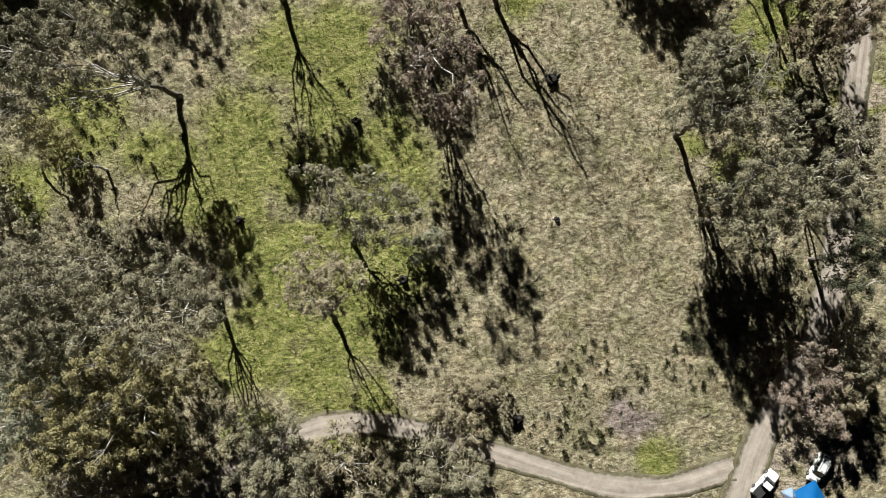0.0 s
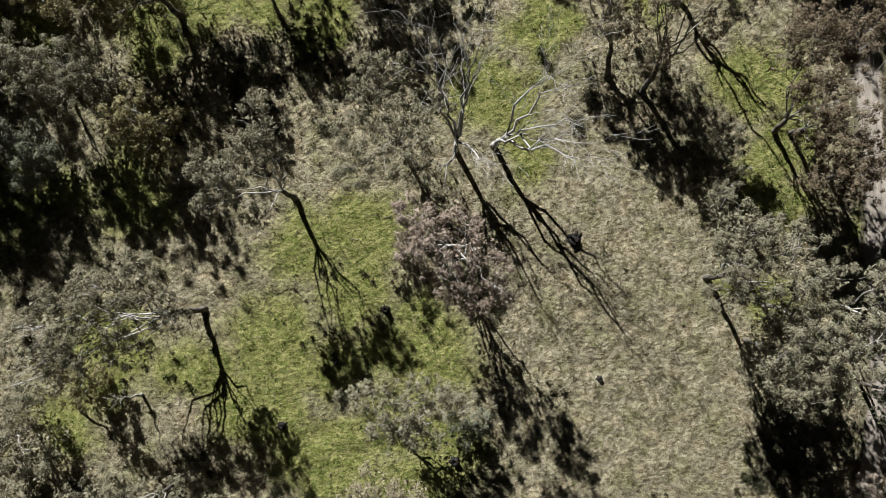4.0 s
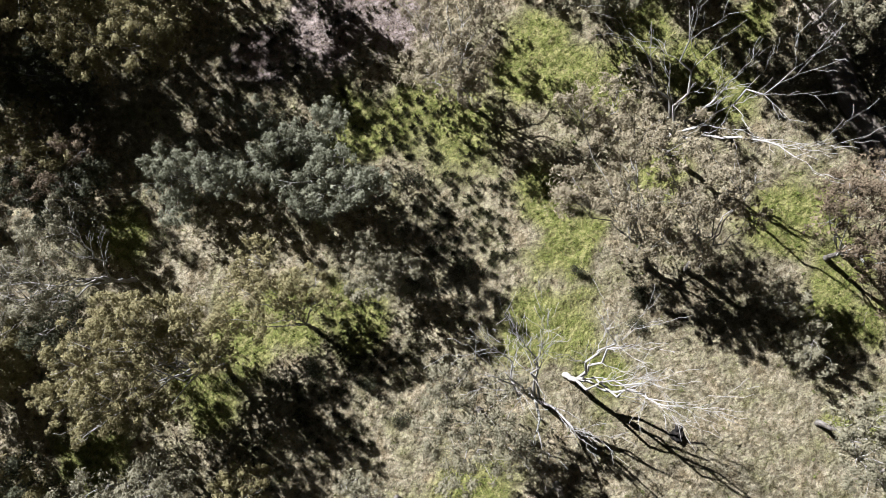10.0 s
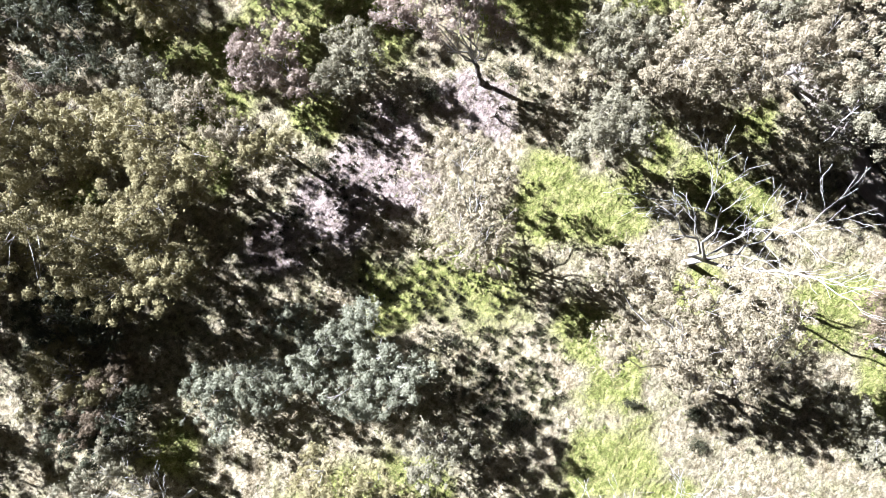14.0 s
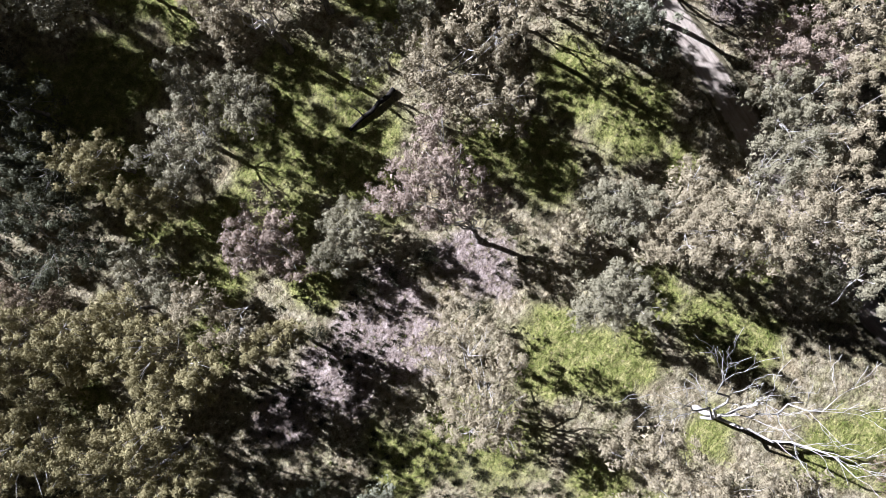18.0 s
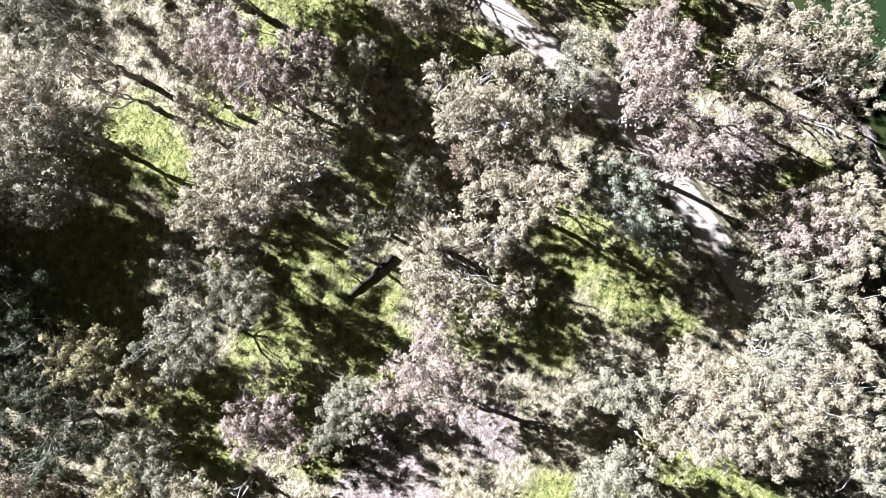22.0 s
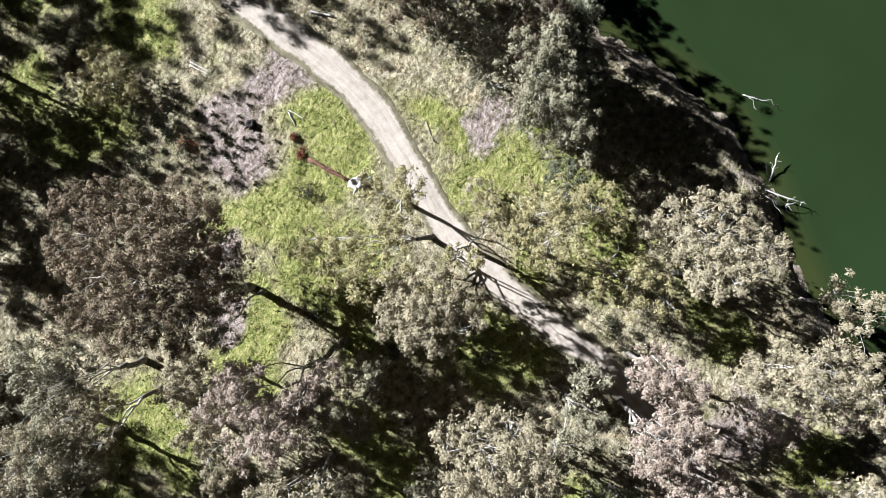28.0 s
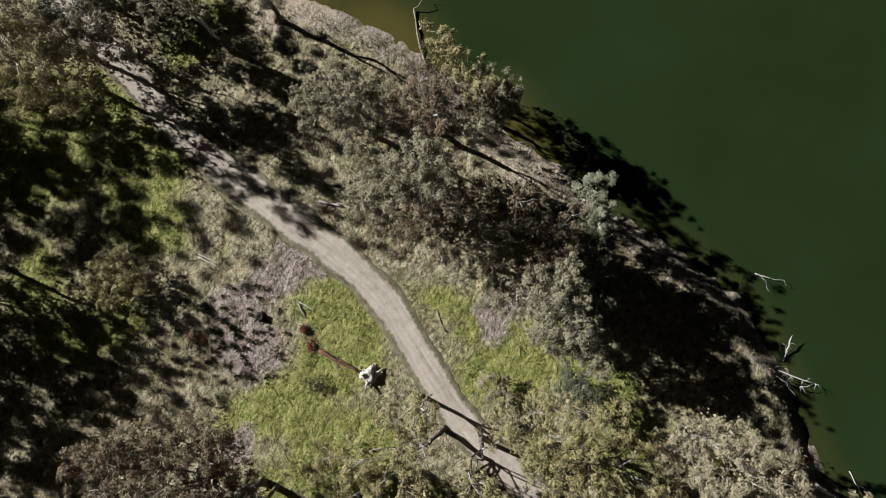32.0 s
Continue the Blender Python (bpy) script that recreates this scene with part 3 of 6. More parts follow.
# ---- trees ----
def crown_leaves(rng, cx, cy, cz, r, thin):
    """Leaves of one crown: clumps on a tall lobed dome, each of many narrow leaves. Returns the mesh arrays and the clumps' centres."""
    r = 1.08 * r
    deep = min(1.15 if thin else 1.9, (cz - 1.2) / r)
    cz = cz - (0.1 if thin else 0.22) * deep * r
    n = int((11 + r * r * 1.2 * (0.5 + 0.6 * deep)) * (0.8 if thin else 1.0))
    a = rng.uniform(0, 2 * np.pi, n)
    up = rng.uniform(-0.75, 1.0, n)
    flat = np.sqrt(1 - np.clip(up, -1, 1) ** 2)
    p1, p2, p3 = rng.uniform(0, 6.28, 3)
    lobe = 1 + 0.20 * np.sin(2 * a + p1) + 0.16 * np.sin(3 * a + p2) + 0.12 * np.sin(5 * a + p3)
    rad = r * lobe * np.cbrt(rng.uniform(0.08, 1.0, n)) * 0.96
    mid = np.stack([cx + rad * flat * np.cos(a), cy + rad * flat * np.sin(a), cz + deep * rad * up], -1)
    size = rng.uniform(0.45, 1.2, n) * (0.60 + 0.062 * r)
    m = np.maximum(30, (size ** 2 * (190 if thin else 225))).astype(int)
    who = np.repeat(np.arange(n), m)
    k = len(who)
    q = rng.normal(size=(k, 3))
    q /= np.linalg.norm(q, axis=1, keepdims=True)
    out = q.copy()
    ragged = 1 + 0.28 * np.sin(5 * q[:, 0] + 3 * who) * np.sin(5 * q[:, 1] + 2 * who)
    q *= (rng.uniform(0.02, 1, k) ** 0.45 * ragged * size[who])[:, None] * np.array([1, 1, 0.75])
    q[:, 2] -= 0.25 * (q[:, 0] ** 2 + q[:, 1] ** 2) / np.maximum(size[who], 0.4)
    pos = mid[who] + q
    face = out * 0.75 + np.array([0, 0, 0.3]) + rng.normal(size=(k, 3)) * 0.4
    axis = np.cross(face, rng.normal(size=(k, 3)))
    axis /= np.linalg.norm(axis, axis=1, keepdims=True) + 1e-9
    side = np.cross(axis, face)
    side /= np.linalg.norm(side, axis=1, keepdims=True) + 1e-9
    ln, wd = rng.uniform(0.22, 0.44, k)[:, None], rng.uniform(0.10, 0.19, k)[:, None]
    pos = pos - axis * ln * 0.4
    v = np.stack([pos + side * wd / 2, pos - side * wd / 2, pos + axis * ln], 1).reshape(-1, 3)
    e = int(r * r * (20 if thin else 34))  # sprays of leaves inside the crown
    b = rng.uniform(0, 2 * np.pi, e)
    d = r * np.sqrt(rng.uniform(0, 0.72, e)) * (1 + 0.2 * np.sin(2 * b + p1) + 0.16 * np.sin(3 * b + p2))
    heart = np.stack([cx + d * np.cos(b), cy + d * np.sin(b), cz + deep * r * rng.uniform(-0.8, -0.2, e)], -1)
    v = np.concatenate([v, (heart[:, None] + rng.normal(0, 0.19, (e, 3, 3))).reshape(-1, 3)])
    k += e
    return v, np.arange(3 * k).reshape(-1, 3), mid, size


LOOKS = {
    "grey": "tall eucalypt with grey-green leaves in loose clumps",
    "green": "eucalypt with blue-green leaves in dense clumps",
    "olive": "eucalypt with olive-green leaves over grass",
    "brown": "eucalypt with brownish sun-faded leaf clumps",
    "tan": "eucalypt with straw-grey pale leaf clumps",
    "dark": "eucalypt with dark green leaves, darkened to stand for shade",
    "pink": "eucalypt with dusty pinkish-brown leaf clumps",
}
made_trees = 0


def gum(kind, bx, by, *crowns, bare=False):
    global made_trees
    made_trees += 1
    rng = np.random.default_rng(1000 + made_trees)
    gz = land_at(bx, by)
    tree = new("eucalyptus_tree")
    tree.location = (bx, by, gz)
    tagged(tree, LOOKS[kind] + (", bare pale limbs showing" if bare else ""), "tree", "trees of the river woodland")
    base = np.array([0, 0, -0.3])
    lobes = [np.array([x - bx, y - by, z - gz]) for x, y, z, r in crowns]
    top = np.mean(lobes, axis=0)
    tall = max(c[2] for c in lobes)
    girth = min(0.52, 0.10 + 0.012 * tall + 0.012 * math.sqrt(sum(c[3] ** 2 for c in crowns)))
    fork = np.array([top[0] * 0.22, top[1] * 0.22, tall * rng.uniform(0.22, 0.34)])
    pts = bend(rng, base, fork, 6, 0.018)
    v, f = tubes([(pts, girth * np.array([1.45, 1.05, 0.95, 0.88, 0.82, 0.75]))], 9)
    child("trunk", mesh_of("trunk", v, f, BARK), tree)
    for (x, y, z, r), c in zip(crowns, lobes):
        lv, lf, mid, size = crown_leaves(rng, *c, r, bare)
        order = rng.permutation(len(mid))
        leads = order[: 1 if r < 3.6 else 2 if r < 5 else 3]
        mains = [bend(rng, fork, mid[q] * 0.75 + c * 0.25, 7, 0.035) for q in leads]
        stout = girth * (0.32 if len(crowns) > 3 else 0.5)
        paths = [(m, stout * np.linspace(1.0, 0.26, 7)) for m in mains]
        for q in order[: int(len(mid) * (0.4 if bare else 0.25))]:
            near = [np.linalg.norm(m[3:6] - mid[q], axis=1) for m in mains]
            w = int(np.argmin([d.min() for d in near]))
            line = bend(rng, mains[w][3 + int(near[w].argmin())], mid[q] + np.array([0, 0, size[q] * (0.35 if bare else 0.05)]), 4, 0.06, 0.05)
            paths.append((line, stout * np.linspace(0.32, 0.07, 4)))
        v, f = tubes(paths, 4)
        child("limb", mesh_of("limb", v, f, LIMB), tree)
        child("crown", mesh_of("crown", lv, [lf], LEAVES[kind]), tree)
    return tree


def dead_gum(bx, by, hub, girth, *tips):
    """A leafless bleached tree: limbs from a low fork to the given tips (x, y, z), each with crooked twigs."""
    rng = np.random.default_rng(int(abs(bx * 31 + by * 17)))
    gz = land_at(bx, by)
    tree = new("dead_tree")
    tree.location = (bx, by, gz)
    tagged(tree, "leafless dead gum tree with bleached white limbs", "dead tree", "dead trees")
    o = np.array([bx, by, gz])
    h = np.array(hub) - o
    pts = bend(rng, (0, 0, -0.3), h, 6, 0.02)
    v, f = tubes([(pts, girth * np.linspace(1.25, 0.8, 6))], 9)
    child("trunk", mesh_of("trunk", v, f, BONE), tree)
    for tip in tips:
        end = np.array(tip) - o
        main = bend(rng, h, end, 9, 0.03, 0.04)
        paths = [(main, girth * np.linspace(0.62, 0.07, 9))]
        far = np.linalg.norm(end - h)
        for s in range(2, 9):
            for _ in range(2 if s in (4, 6, 8) else 1):
                way = (main[s] - main[s - 1]) / (np.linalg.norm(main[s] - main[s - 1]) + 1e-6) + rng.normal(0, 0.3, 3)
                way /= np.linalg.norm(way)
                twig = bend(rng, main[s], main[s] + way * far * rng.uniform(0.18, 0.4), 6, 0.035)
                paths.append((twig, girth * (0.5 - 0.05 * s) * np.linspace(0.42, 0.1, 6)))
                for e in (2, 3, 4, 5):
                    w2 = way + rng.normal(0, 0.38, 3)
                    w2 /= np.linalg.norm(w2)
                    tw = bend(rng, twig[e], twig[e] + w2 * far * rng.uniform(0.07, 0.17), 4, 0.04)
                    paths.append((tw, np.maximum(0.02, girth * 0.07 * np.linspace(1, 0.35, 4))))
        v, f = tubes(paths, 5)
        child("limb", mesh_of("limb", v, f, BONE), tree)
    return tree


gum('grey', -41.7, 23.9, (-43.3, 25.3, 15.3, 3.1), (-46.7, 28.4, 18.8, 4.1), (-53.8, 26.9, 17.7, 4.1), (-53.3, 21.8, 14.9, 3.9), (-47.8, 20.5, 13.3, 3.0), (-60.8, 18.7, 13.0, 3.6), (-43.4, 30.9, 18.1, 3.4), (-57.5, 23.7, 16.1, 3.5), (-41.3, 22.9, 11.0, 1.8), bare=True)
gum('olive', -62.9, 10.5, (-58.7, 15.1, 6.2, 3.3), (-60.8, 17.7, 5.8, 2.2))
gum('grey', -49.9, -2.2, (-53.3, -0.2, 15.7, 4.3), (-44.9, -0.2, 15.1, 3.5), (-48.7, -3.8, 16.2, 3.3), (-55.9, -3.1, 15.3, 3.1), bare=True)
gum('grey', -35.6, -8.2, (-41.8, -8.7, 18.0, 3.6), (-36.3, -11.4, 18.9, 3.9), (-35.4, -3.7, 17.9, 3.8), (-31.0, -8.7, 18.3, 3.2), (-39.5, -5.8, 18.3, 3.2), (-32.8, -5.2, 17.5, 2.7), bare=True)
gum('olive', -45.3, -22.6, (-44.3, -14.8, 16.2, 3.3), (-48.8, -22.5, 14.6, 4.3), (-40.7, -19.2, 16.0, 3.6), (-33.2, -16.9, 16.5, 2.8), (-54.5, -18.9, 14.2, 3.3), (-47.1, -27.2, 14.0, 3.7), (-53.1, -27.2, 14.0, 3.6), (-39.9, -26.0, 13.4, 2.8))
gum('grey', -52.0, -11.9, (-53.1, -8.9, 16.0, 3.6), (-55.3, -13.3, 16.2, 3.3), (-49.2, -12.0, 15.5, 2.8))
gum('tan', -47.4, -35.9, (-48.7, -35.1, 5.6, 4.4), (-55.2, -35.9, 5.8, 4.0), (-40.6, -34.6, 6.8, 3.9))
gum('grey', -14.3, 0.5, (-16.4, 8.2, 13.1, 3.4), (-14.2, 4.4, 12.4, 2.9), (-11.2, 8.3, 12.3, 3.1), (-6.8, 7.0, 9.0, 3.6), (-10.6, 2.1, 8.0, 3.6), (-4.1, 5.9, 8.8, 2.2), bare=True)
gum('tan', -17.3, -11.6, (-16.5, -2.3, 16.3, 3.1), (-14.8, -5.9, 17.7, 2.5), (-18.5, -6.8, 15.4, 2.8), (-12.0, -3.1, 16.8, 2.2), (-19.6, -3.8, 15.7, 2.4), (-14.6, -8.0, 15.0, 1.8), bare=True)
gum('green', -2.9, -0.9, (-3.8, -0.2, 2.5, 2.8))
gum('tan', 6.1, -22.6, (7.2, -22.0, 3.1, 3.5), (2.1, -21.8, 2.5, 2.8))
gum('tan', 2.6, -27.1, (-0.5, -24.5, 3.4, 2.9), (3.8, -28.4, 3.4, 2.9), bare=True)
gum('grey', 1.1, -33.6, (-2.1, -31.8, 7.6, 4.3), (3.6, -34.5, 7.1, 3.5))
gum('tan', -15.4, -33.6, (-15.8, -30.8, 3.5, 4.5), (-20.4, -34.2, 5.8, 4.0), (-12.2, -34.5, 5.0, 3.6), bare=True)
gum('grey', -23.9, -30.5, (-24.4, -27.9, 11.8, 3.9), (-22.0, -32.6, 11.9, 3.8), (-28.1, -24.7, 12.6, 2.6), (-26.9, -32.1, 11.2, 3.3))
gum('pink', -3.0, 29.0, (-1.4, 29.5, 22.2, 3.2), (1.6, 25.6, 18.4, 3.0), (-3.5, 24.6, 14.3, 3.2), (-6.9, 32.5, 18.4, 3.0), (-0.3, 19.7, 8.3, 3.1), (-5.0, 28.6, 24.6, 2.6), (2.8, 21.4, 12.6, 2.6), (-7.9, 28.7, 14.7, 2.4), bare=True)
gum('grey', 36.6, 17.5, (35.3, 24.5, 19.0, 3.7), (32.4, 21.6, 19.3, 3.1), (40.4, 22.6, 18.3, 3.1), (35.8, 17.9, 17.9, 3.7), (31.6, 16.9, 17.6, 2.6), (42.3, 18.5, 17.2, 3.3), (32.5, 24.3, 17.8, 2.3), bare=True)
gum('grey', 45.0, 11.9, (46.7, 15.9, 16.4, 2.9), (44.8, 10.4, 16.1, 3.5), (40.8, 12.6, 15.3, 3.1))
gum('grey', 41.5, 4.0, (39.2, 7.9, 15.8, 4.0), (44.1, 4.0, 16.1, 3.5), (40.5, 1.9, 14.0, 3.6), (37.6, 4.3, 12.5, 2.7), bare=True)
gum('grey', 41.3, 7.0, (41.4, 6.7, 12.8, 4.0), (38.0, 7.3, 10.5, 2.7), (40.4, 10.0, 10.4, 2.9), bare=True)
gum('grey', 49.5, 6.0, (46.3, 5.7, 16.0, 3.6), (51.4, 7.9, 16.2, 3.3))
gum('grey', 55.2, 10.6, (54.6, 15.1, 16.3, 3.1), (55.3, 7.9, 16.3, 3.1), (52.6, 10.9, 15.5, 2.7), bare=True)
gum('pink', 58.3, -22.5, (53.6, -16.1, 5.5, 2.5), (57.0, -19.5, 5.5, 2.6), (51.9, -22.0, 5.5, 2.4), (55.7, -24.5, 5.5, 2.5), (58.6, -27.0, 5.5, 2.0), bare=True)
gum('tan', 62.0, -21.2, (60.7, -21.7, 6.0, 3.7), (62.4, -16.5, 7.1, 3.5), (59.5, -25.2, 5.5, 2.7))
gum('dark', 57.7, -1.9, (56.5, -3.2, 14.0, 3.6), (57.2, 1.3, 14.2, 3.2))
gum('brown', 50.4, 38.7, (48.6, 48.5, 17.0, 3.6), (51.3, 43.9, 17.9, 3.9), (46.0, 46.9, 15.5, 2.8), (49.5, 40.0, 16.1, 3.4), (51.7, 35.4, 16.1, 3.4), (47.0, 42.4, 14.8, 2.2), (47.4, 51.1, 16.7, 2.3), bare=True)
gum('brown', 53.0, 38.1, (53.8, 49.1, 18.2, 3.4), (51.4, 29.7, 13.2, 3.2), (50.3, 35.5, 12.5, 2.7))
gum('grey', 40.7, 37.3, (39.3, 38.8, 6.5, 2.8), (40.8, 36.4, 5.9, 1.9))
gum('grey', 39.8, 29.7, (38.3, 29.8, 6.5, 2.8), (40.6, 31.8, 6.0, 1.8))
gum('grey', -25.4, 39.0, (-28.9, 41.7, 17.4, 3.2), (-24.1, 46.5, 17.9, 2.7), (-31.8, 41.7, 17.6, 3.0), (-31.8, 38.7, 16.4, 2.5), (-28.5, 35.8, 13.7, 1.9), (-23.5, 49.4, 20.4, 1.6), (-26.7, 44.2, 18.2, 2.3), (-23.4, 42.7, 15.5, 1.7), bare=True)
gum('olive', -43.0, 50.6, (-43.4, 52.9, 9.9, 3.7), (-43.2, 48.9, 8.3, 3.1), (-46.0, 51.5, 9.6, 2.5))
gum('grey', -52.0, 58.4, (-51.6, 60.9, 11.9, 3.9), (-55.8, 58.6, 12.2, 3.2), (-50.2, 57.6, 10.5, 2.7), (-54.3, 57.2, 11.6, 2.6))
gum('green', -61.9, 49.7, (-63.2, 48.4, 6.1, 3.5), (-63.6, 52.7, 7.3, 3.1), (-60.8, 50.8, 6.7, 2.4))
gum('grey', -7.7, 44.8, (-7.9, 53.3, 12.2, 3.2), (-13.4, 46.0, 12.2, 3.2), (-8.4, 47.1, 12.8, 4.0), (-4.9, 43.7, 12.2, 3.2), (-8.5, 40.2, 12.2, 3.2), (-14.1, 39.9, 11.4, 2.9), (-2.0, 48.2, 11.6, 2.5), (-10.7, 50.8, 12.6, 2.6), (-4.9, 38.6, 10.7, 2.3), bare=True)
gum('olive', -39.0, 69.8, (-48.8, 78.2, 18.0, 3.7), (-53.2, 76.2, 16.2, 3.2), (-43.8, 81.5, 18.1, 3.4), (-39.3, 80.3, 15.0, 3.6), (-43.6, 77.1, 16.2, 3.2), (-38.9, 76.3, 14.3, 3.1), (-34.6, 72.0, 13.3, 3.0), (-50.8, 73.8, 13.2, 3.3), (-47.8, 71.9, 10.2, 3.3), (-46.1, 68.3, 10.5, 2.8), (-55.4, 71.5, 10.4, 3.0), (-36.1, 77.9, 12.6, 2.6), (-41.2, 83.2, 16.7, 2.3))
gum('olive', -23.7, 67.6, (-23.6, 79.9, 11.2, 3.3), (-27.5, 79.2, 10.4, 3.0), (-25.0, 74.9, 10.2, 3.3), (-22.5, 72.0, 8.4, 2.9), (-31.7, 75.9, 9.5, 2.7), (-18.6, 70.9, 8.8, 2.2), (-20.1, 75.2, 9.5, 2.7), (-29.4, 72.7, 7.6, 2.6), bare=True)
gum('grey', -58.3, 61.4, (-58.7, 60.8, 13.3, 3.2), (-59.9, 63.7, 13.5, 2.7))
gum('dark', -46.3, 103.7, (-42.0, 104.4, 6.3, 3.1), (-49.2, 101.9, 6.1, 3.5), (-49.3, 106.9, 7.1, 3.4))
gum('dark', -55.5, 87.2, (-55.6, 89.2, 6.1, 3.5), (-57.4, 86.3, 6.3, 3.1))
gum('green', -28.3, 96.3, (-30.4, 97.2, 6.9, 3.8), (-25.3, 96.5, 8.3, 3.1), (-32.3, 93.5, 6.8, 2.3), (-30.1, 100.0, 7.7, 2.4))
gum('green', -14.1, 92.9, (-17.7, 92.1, 10.7, 3.3), (-22.2, 93.4, 9.3, 3.0), (-11.2, 93.2, 10.4, 3.0), (-14.5, 98.6, 9.3, 3.0), (-10.4, 91.6, 10.2, 3.3), (-14.3, 93.5, 10.6, 2.5))
gum('green', -8.6, 84.4, (-14.3, 85.9, 11.0, 3.6), (-7.7, 86.8, 12.4, 2.9), (-8.0, 82.3, 13.2, 3.2), (-12.5, 83.1, 11.5, 2.8), (-4.7, 81.8, 12.7, 2.4), (-5.0, 92.5, 10.7, 2.3))
gum('grey', -9.1, 70.0, (-10.4, 74.3, 10.6, 2.5), (-9.4, 69.3, 8.4, 2.9), (-12.9, 69.9, 8.6, 2.6), (-6.9, 69.3, 7.8, 2.2))
gum('olive', -22.3, 116.8, (-24.5, 122.8, 18.0, 3.6), (-28.1, 124.8, 17.5, 2.7), (-20.5, 123.3, 18.4, 3.0), (-16.8, 120.3, 19.1, 3.4), (-28.8, 120.2, 16.1, 3.4), (-28.7, 115.9, 14.4, 3.0), (-21.1, 113.0, 19.1, 3.4), (-21.4, 118.1, 17.3, 3.0), (-18.1, 113.9, 17.3, 3.0), (-32.6, 118.0, 13.5, 2.7), (-20.5, 111.8, 14.5, 2.7))
gum('olive', -46.3, 113.9, (-45.2, 117.1, 4.9, 3.9), (-50.2, 114.5, 4.8, 4.1), (-45.2, 110.9, 5.3, 3.2))
gum('brown', -46.3, 107.2, (-50.9, 108.9, 5.0, 3.7), (-47.3, 105.4, 6.3, 3.1), (-40.3, 109.4, 6.5, 2.8))
gum('dark', -39.0, 120.0, (-42.8, 122.4, 5.6, 4.4), (-37.7, 117.7, 6.0, 3.7), (-37.3, 121.3, 7.3, 3.1))
gum('grey', -46.0, 99.0, (-45.2, 99.8, 6.4, 3.0), (-49.2, 99.7, 6.6, 2.6))
gum('tan', 13.6, 88.1, (19.1, 103.1, 8.0, 3.6), (20.9, 99.0, 12.2, 3.2), (21.5, 94.9, 14.6, 2.5), (14.2, 101.9, 7.2, 3.3), (17.3, 94.2, 16.1, 3.4), (13.0, 95.9, 10.1, 3.5), (15.5, 90.4, 13.2, 3.4), (11.6, 90.1, 10.1, 3.5), (8.5, 94.0, 7.4, 2.9), (16.2, 87.2, 10.8, 2.2), (13.5, 86.0, 9.8, 2.2), bare=True)
gum('tan', 25.9, 50.9, (24.8, 75.9, 15.1, 3.4), (28.1, 74.7, 18.2, 3.3), (29.5, 70.6, 18.4, 3.0), (25.9, 71.4, 15.5, 2.8), (19.7, 67.8, 12.2, 3.2), (17.0, 66.1, 12.7, 2.4), (22.7, 64.7, 13.2, 3.2), (24.6, 61.1, 15.3, 3.1), (23.6, 55.4, 10.6, 2.5), (26.1, 66.8, 15.5, 2.6), bare=True)
gum('tan', 31.0, 47.5, (30.5, 65.8, 21.0, 3.6), (35.3, 61.5, 20.3, 3.1), (28.3, 66.7, 18.5, 2.7), (28.9, 60.2, 16.1, 3.4), (30.3, 56.1, 16.3, 3.1), (35.2, 57.4, 18.4, 3.0), (26.5, 55.4, 12.3, 3.1), (36.9, 52.6, 14.6, 2.5), (30.4, 50.5, 10.8, 2.2), (39.1, 56.4, 16.9, 2.0), bare=True)
gum('olive', -21.2, 137.0, (-21.7, 140.4, 15.8, 4.0), (-17.5, 136.9, 15.2, 3.3), (-24.7, 136.5, 13.9, 3.8), (-20.5, 134.3, 14.2, 3.3), (-26.0, 139.5, 14.3, 3.2))
gum('olive', -11.1, 125.4, (-11.2, 130.5, 15.3, 3.1), (-13.5, 127.6, 15.5, 2.8), (-11.9, 123.2, 16.1, 3.4), (-7.9, 121.8, 15.5, 2.8), (-12.2, 120.7, 14.7, 2.4), (-15.7, 131.7, 14.5, 2.7))
gum('tan', -2.0, 125.7, (-3.0, 128.9, 13.4, 2.9), (-2.7, 124.6, 13.2, 3.2), (-3.1, 122.2, 12.7, 2.4), (-3.3, 131.4, 12.8, 2.1), bare=True)
gum('olive', 0.4, 118.2, (-0.3, 119.0, 11.6, 2.6), (1.9, 118.3, 10.9, 2.0), (-3.2, 119.5, 10.9, 2.0))
gum('pink', 9.1, 123.4, (9.4, 133.7, 6.9, 3.8), (7.7, 128.8, 7.9, 3.9), (6.3, 132.5, 7.3, 3.1), (8.0, 124.8, 6.5, 2.8), (11.1, 130.4, 7.6, 2.6), (2.9, 131.4, 6.8, 2.3), bare=True)
gum('grey', 17.6, 122.0, (17.3, 122.6, 7.9, 3.7), (13.4, 122.0, 7.3, 3.1), (19.7, 121.8, 7.7, 2.4), (17.5, 125.4, 7.8, 2.2))
gum('pink', 30.7, 108.6, (32.8, 121.6, 18.3, 3.1), (35.2, 124.1, 19.9, 2.0), (26.5, 121.6, 14.3, 3.1), (28.7, 117.4, 15.0, 3.7), (34.0, 116.8, 17.3, 3.2), (33.2, 113.1, 14.4, 2.8), (24.2, 121.9, 13.7, 2.4), (32.8, 118.6, 18.4, 3.0), (29.5, 122.5, 15.6, 2.5), (34.7, 110.6, 11.8, 2.1), bare=True)
gum('dark', -12.7, 150.1, (-15.9, 148.7, 9.2, 3.4), (-14.0, 155.2, 12.0, 3.7), (-11.3, 146.2, 8.3, 3.1), (-18.8, 149.9, 8.5, 2.7), (-9.2, 152.0, 10.2, 3.3), bare=True)
gum('grey', -6.8, 137.3, (-8.4, 138.3, 8.3, 3.1), (-7.2, 134.6, 8.6, 2.5), (-7.1, 141.8, 7.8, 2.2))
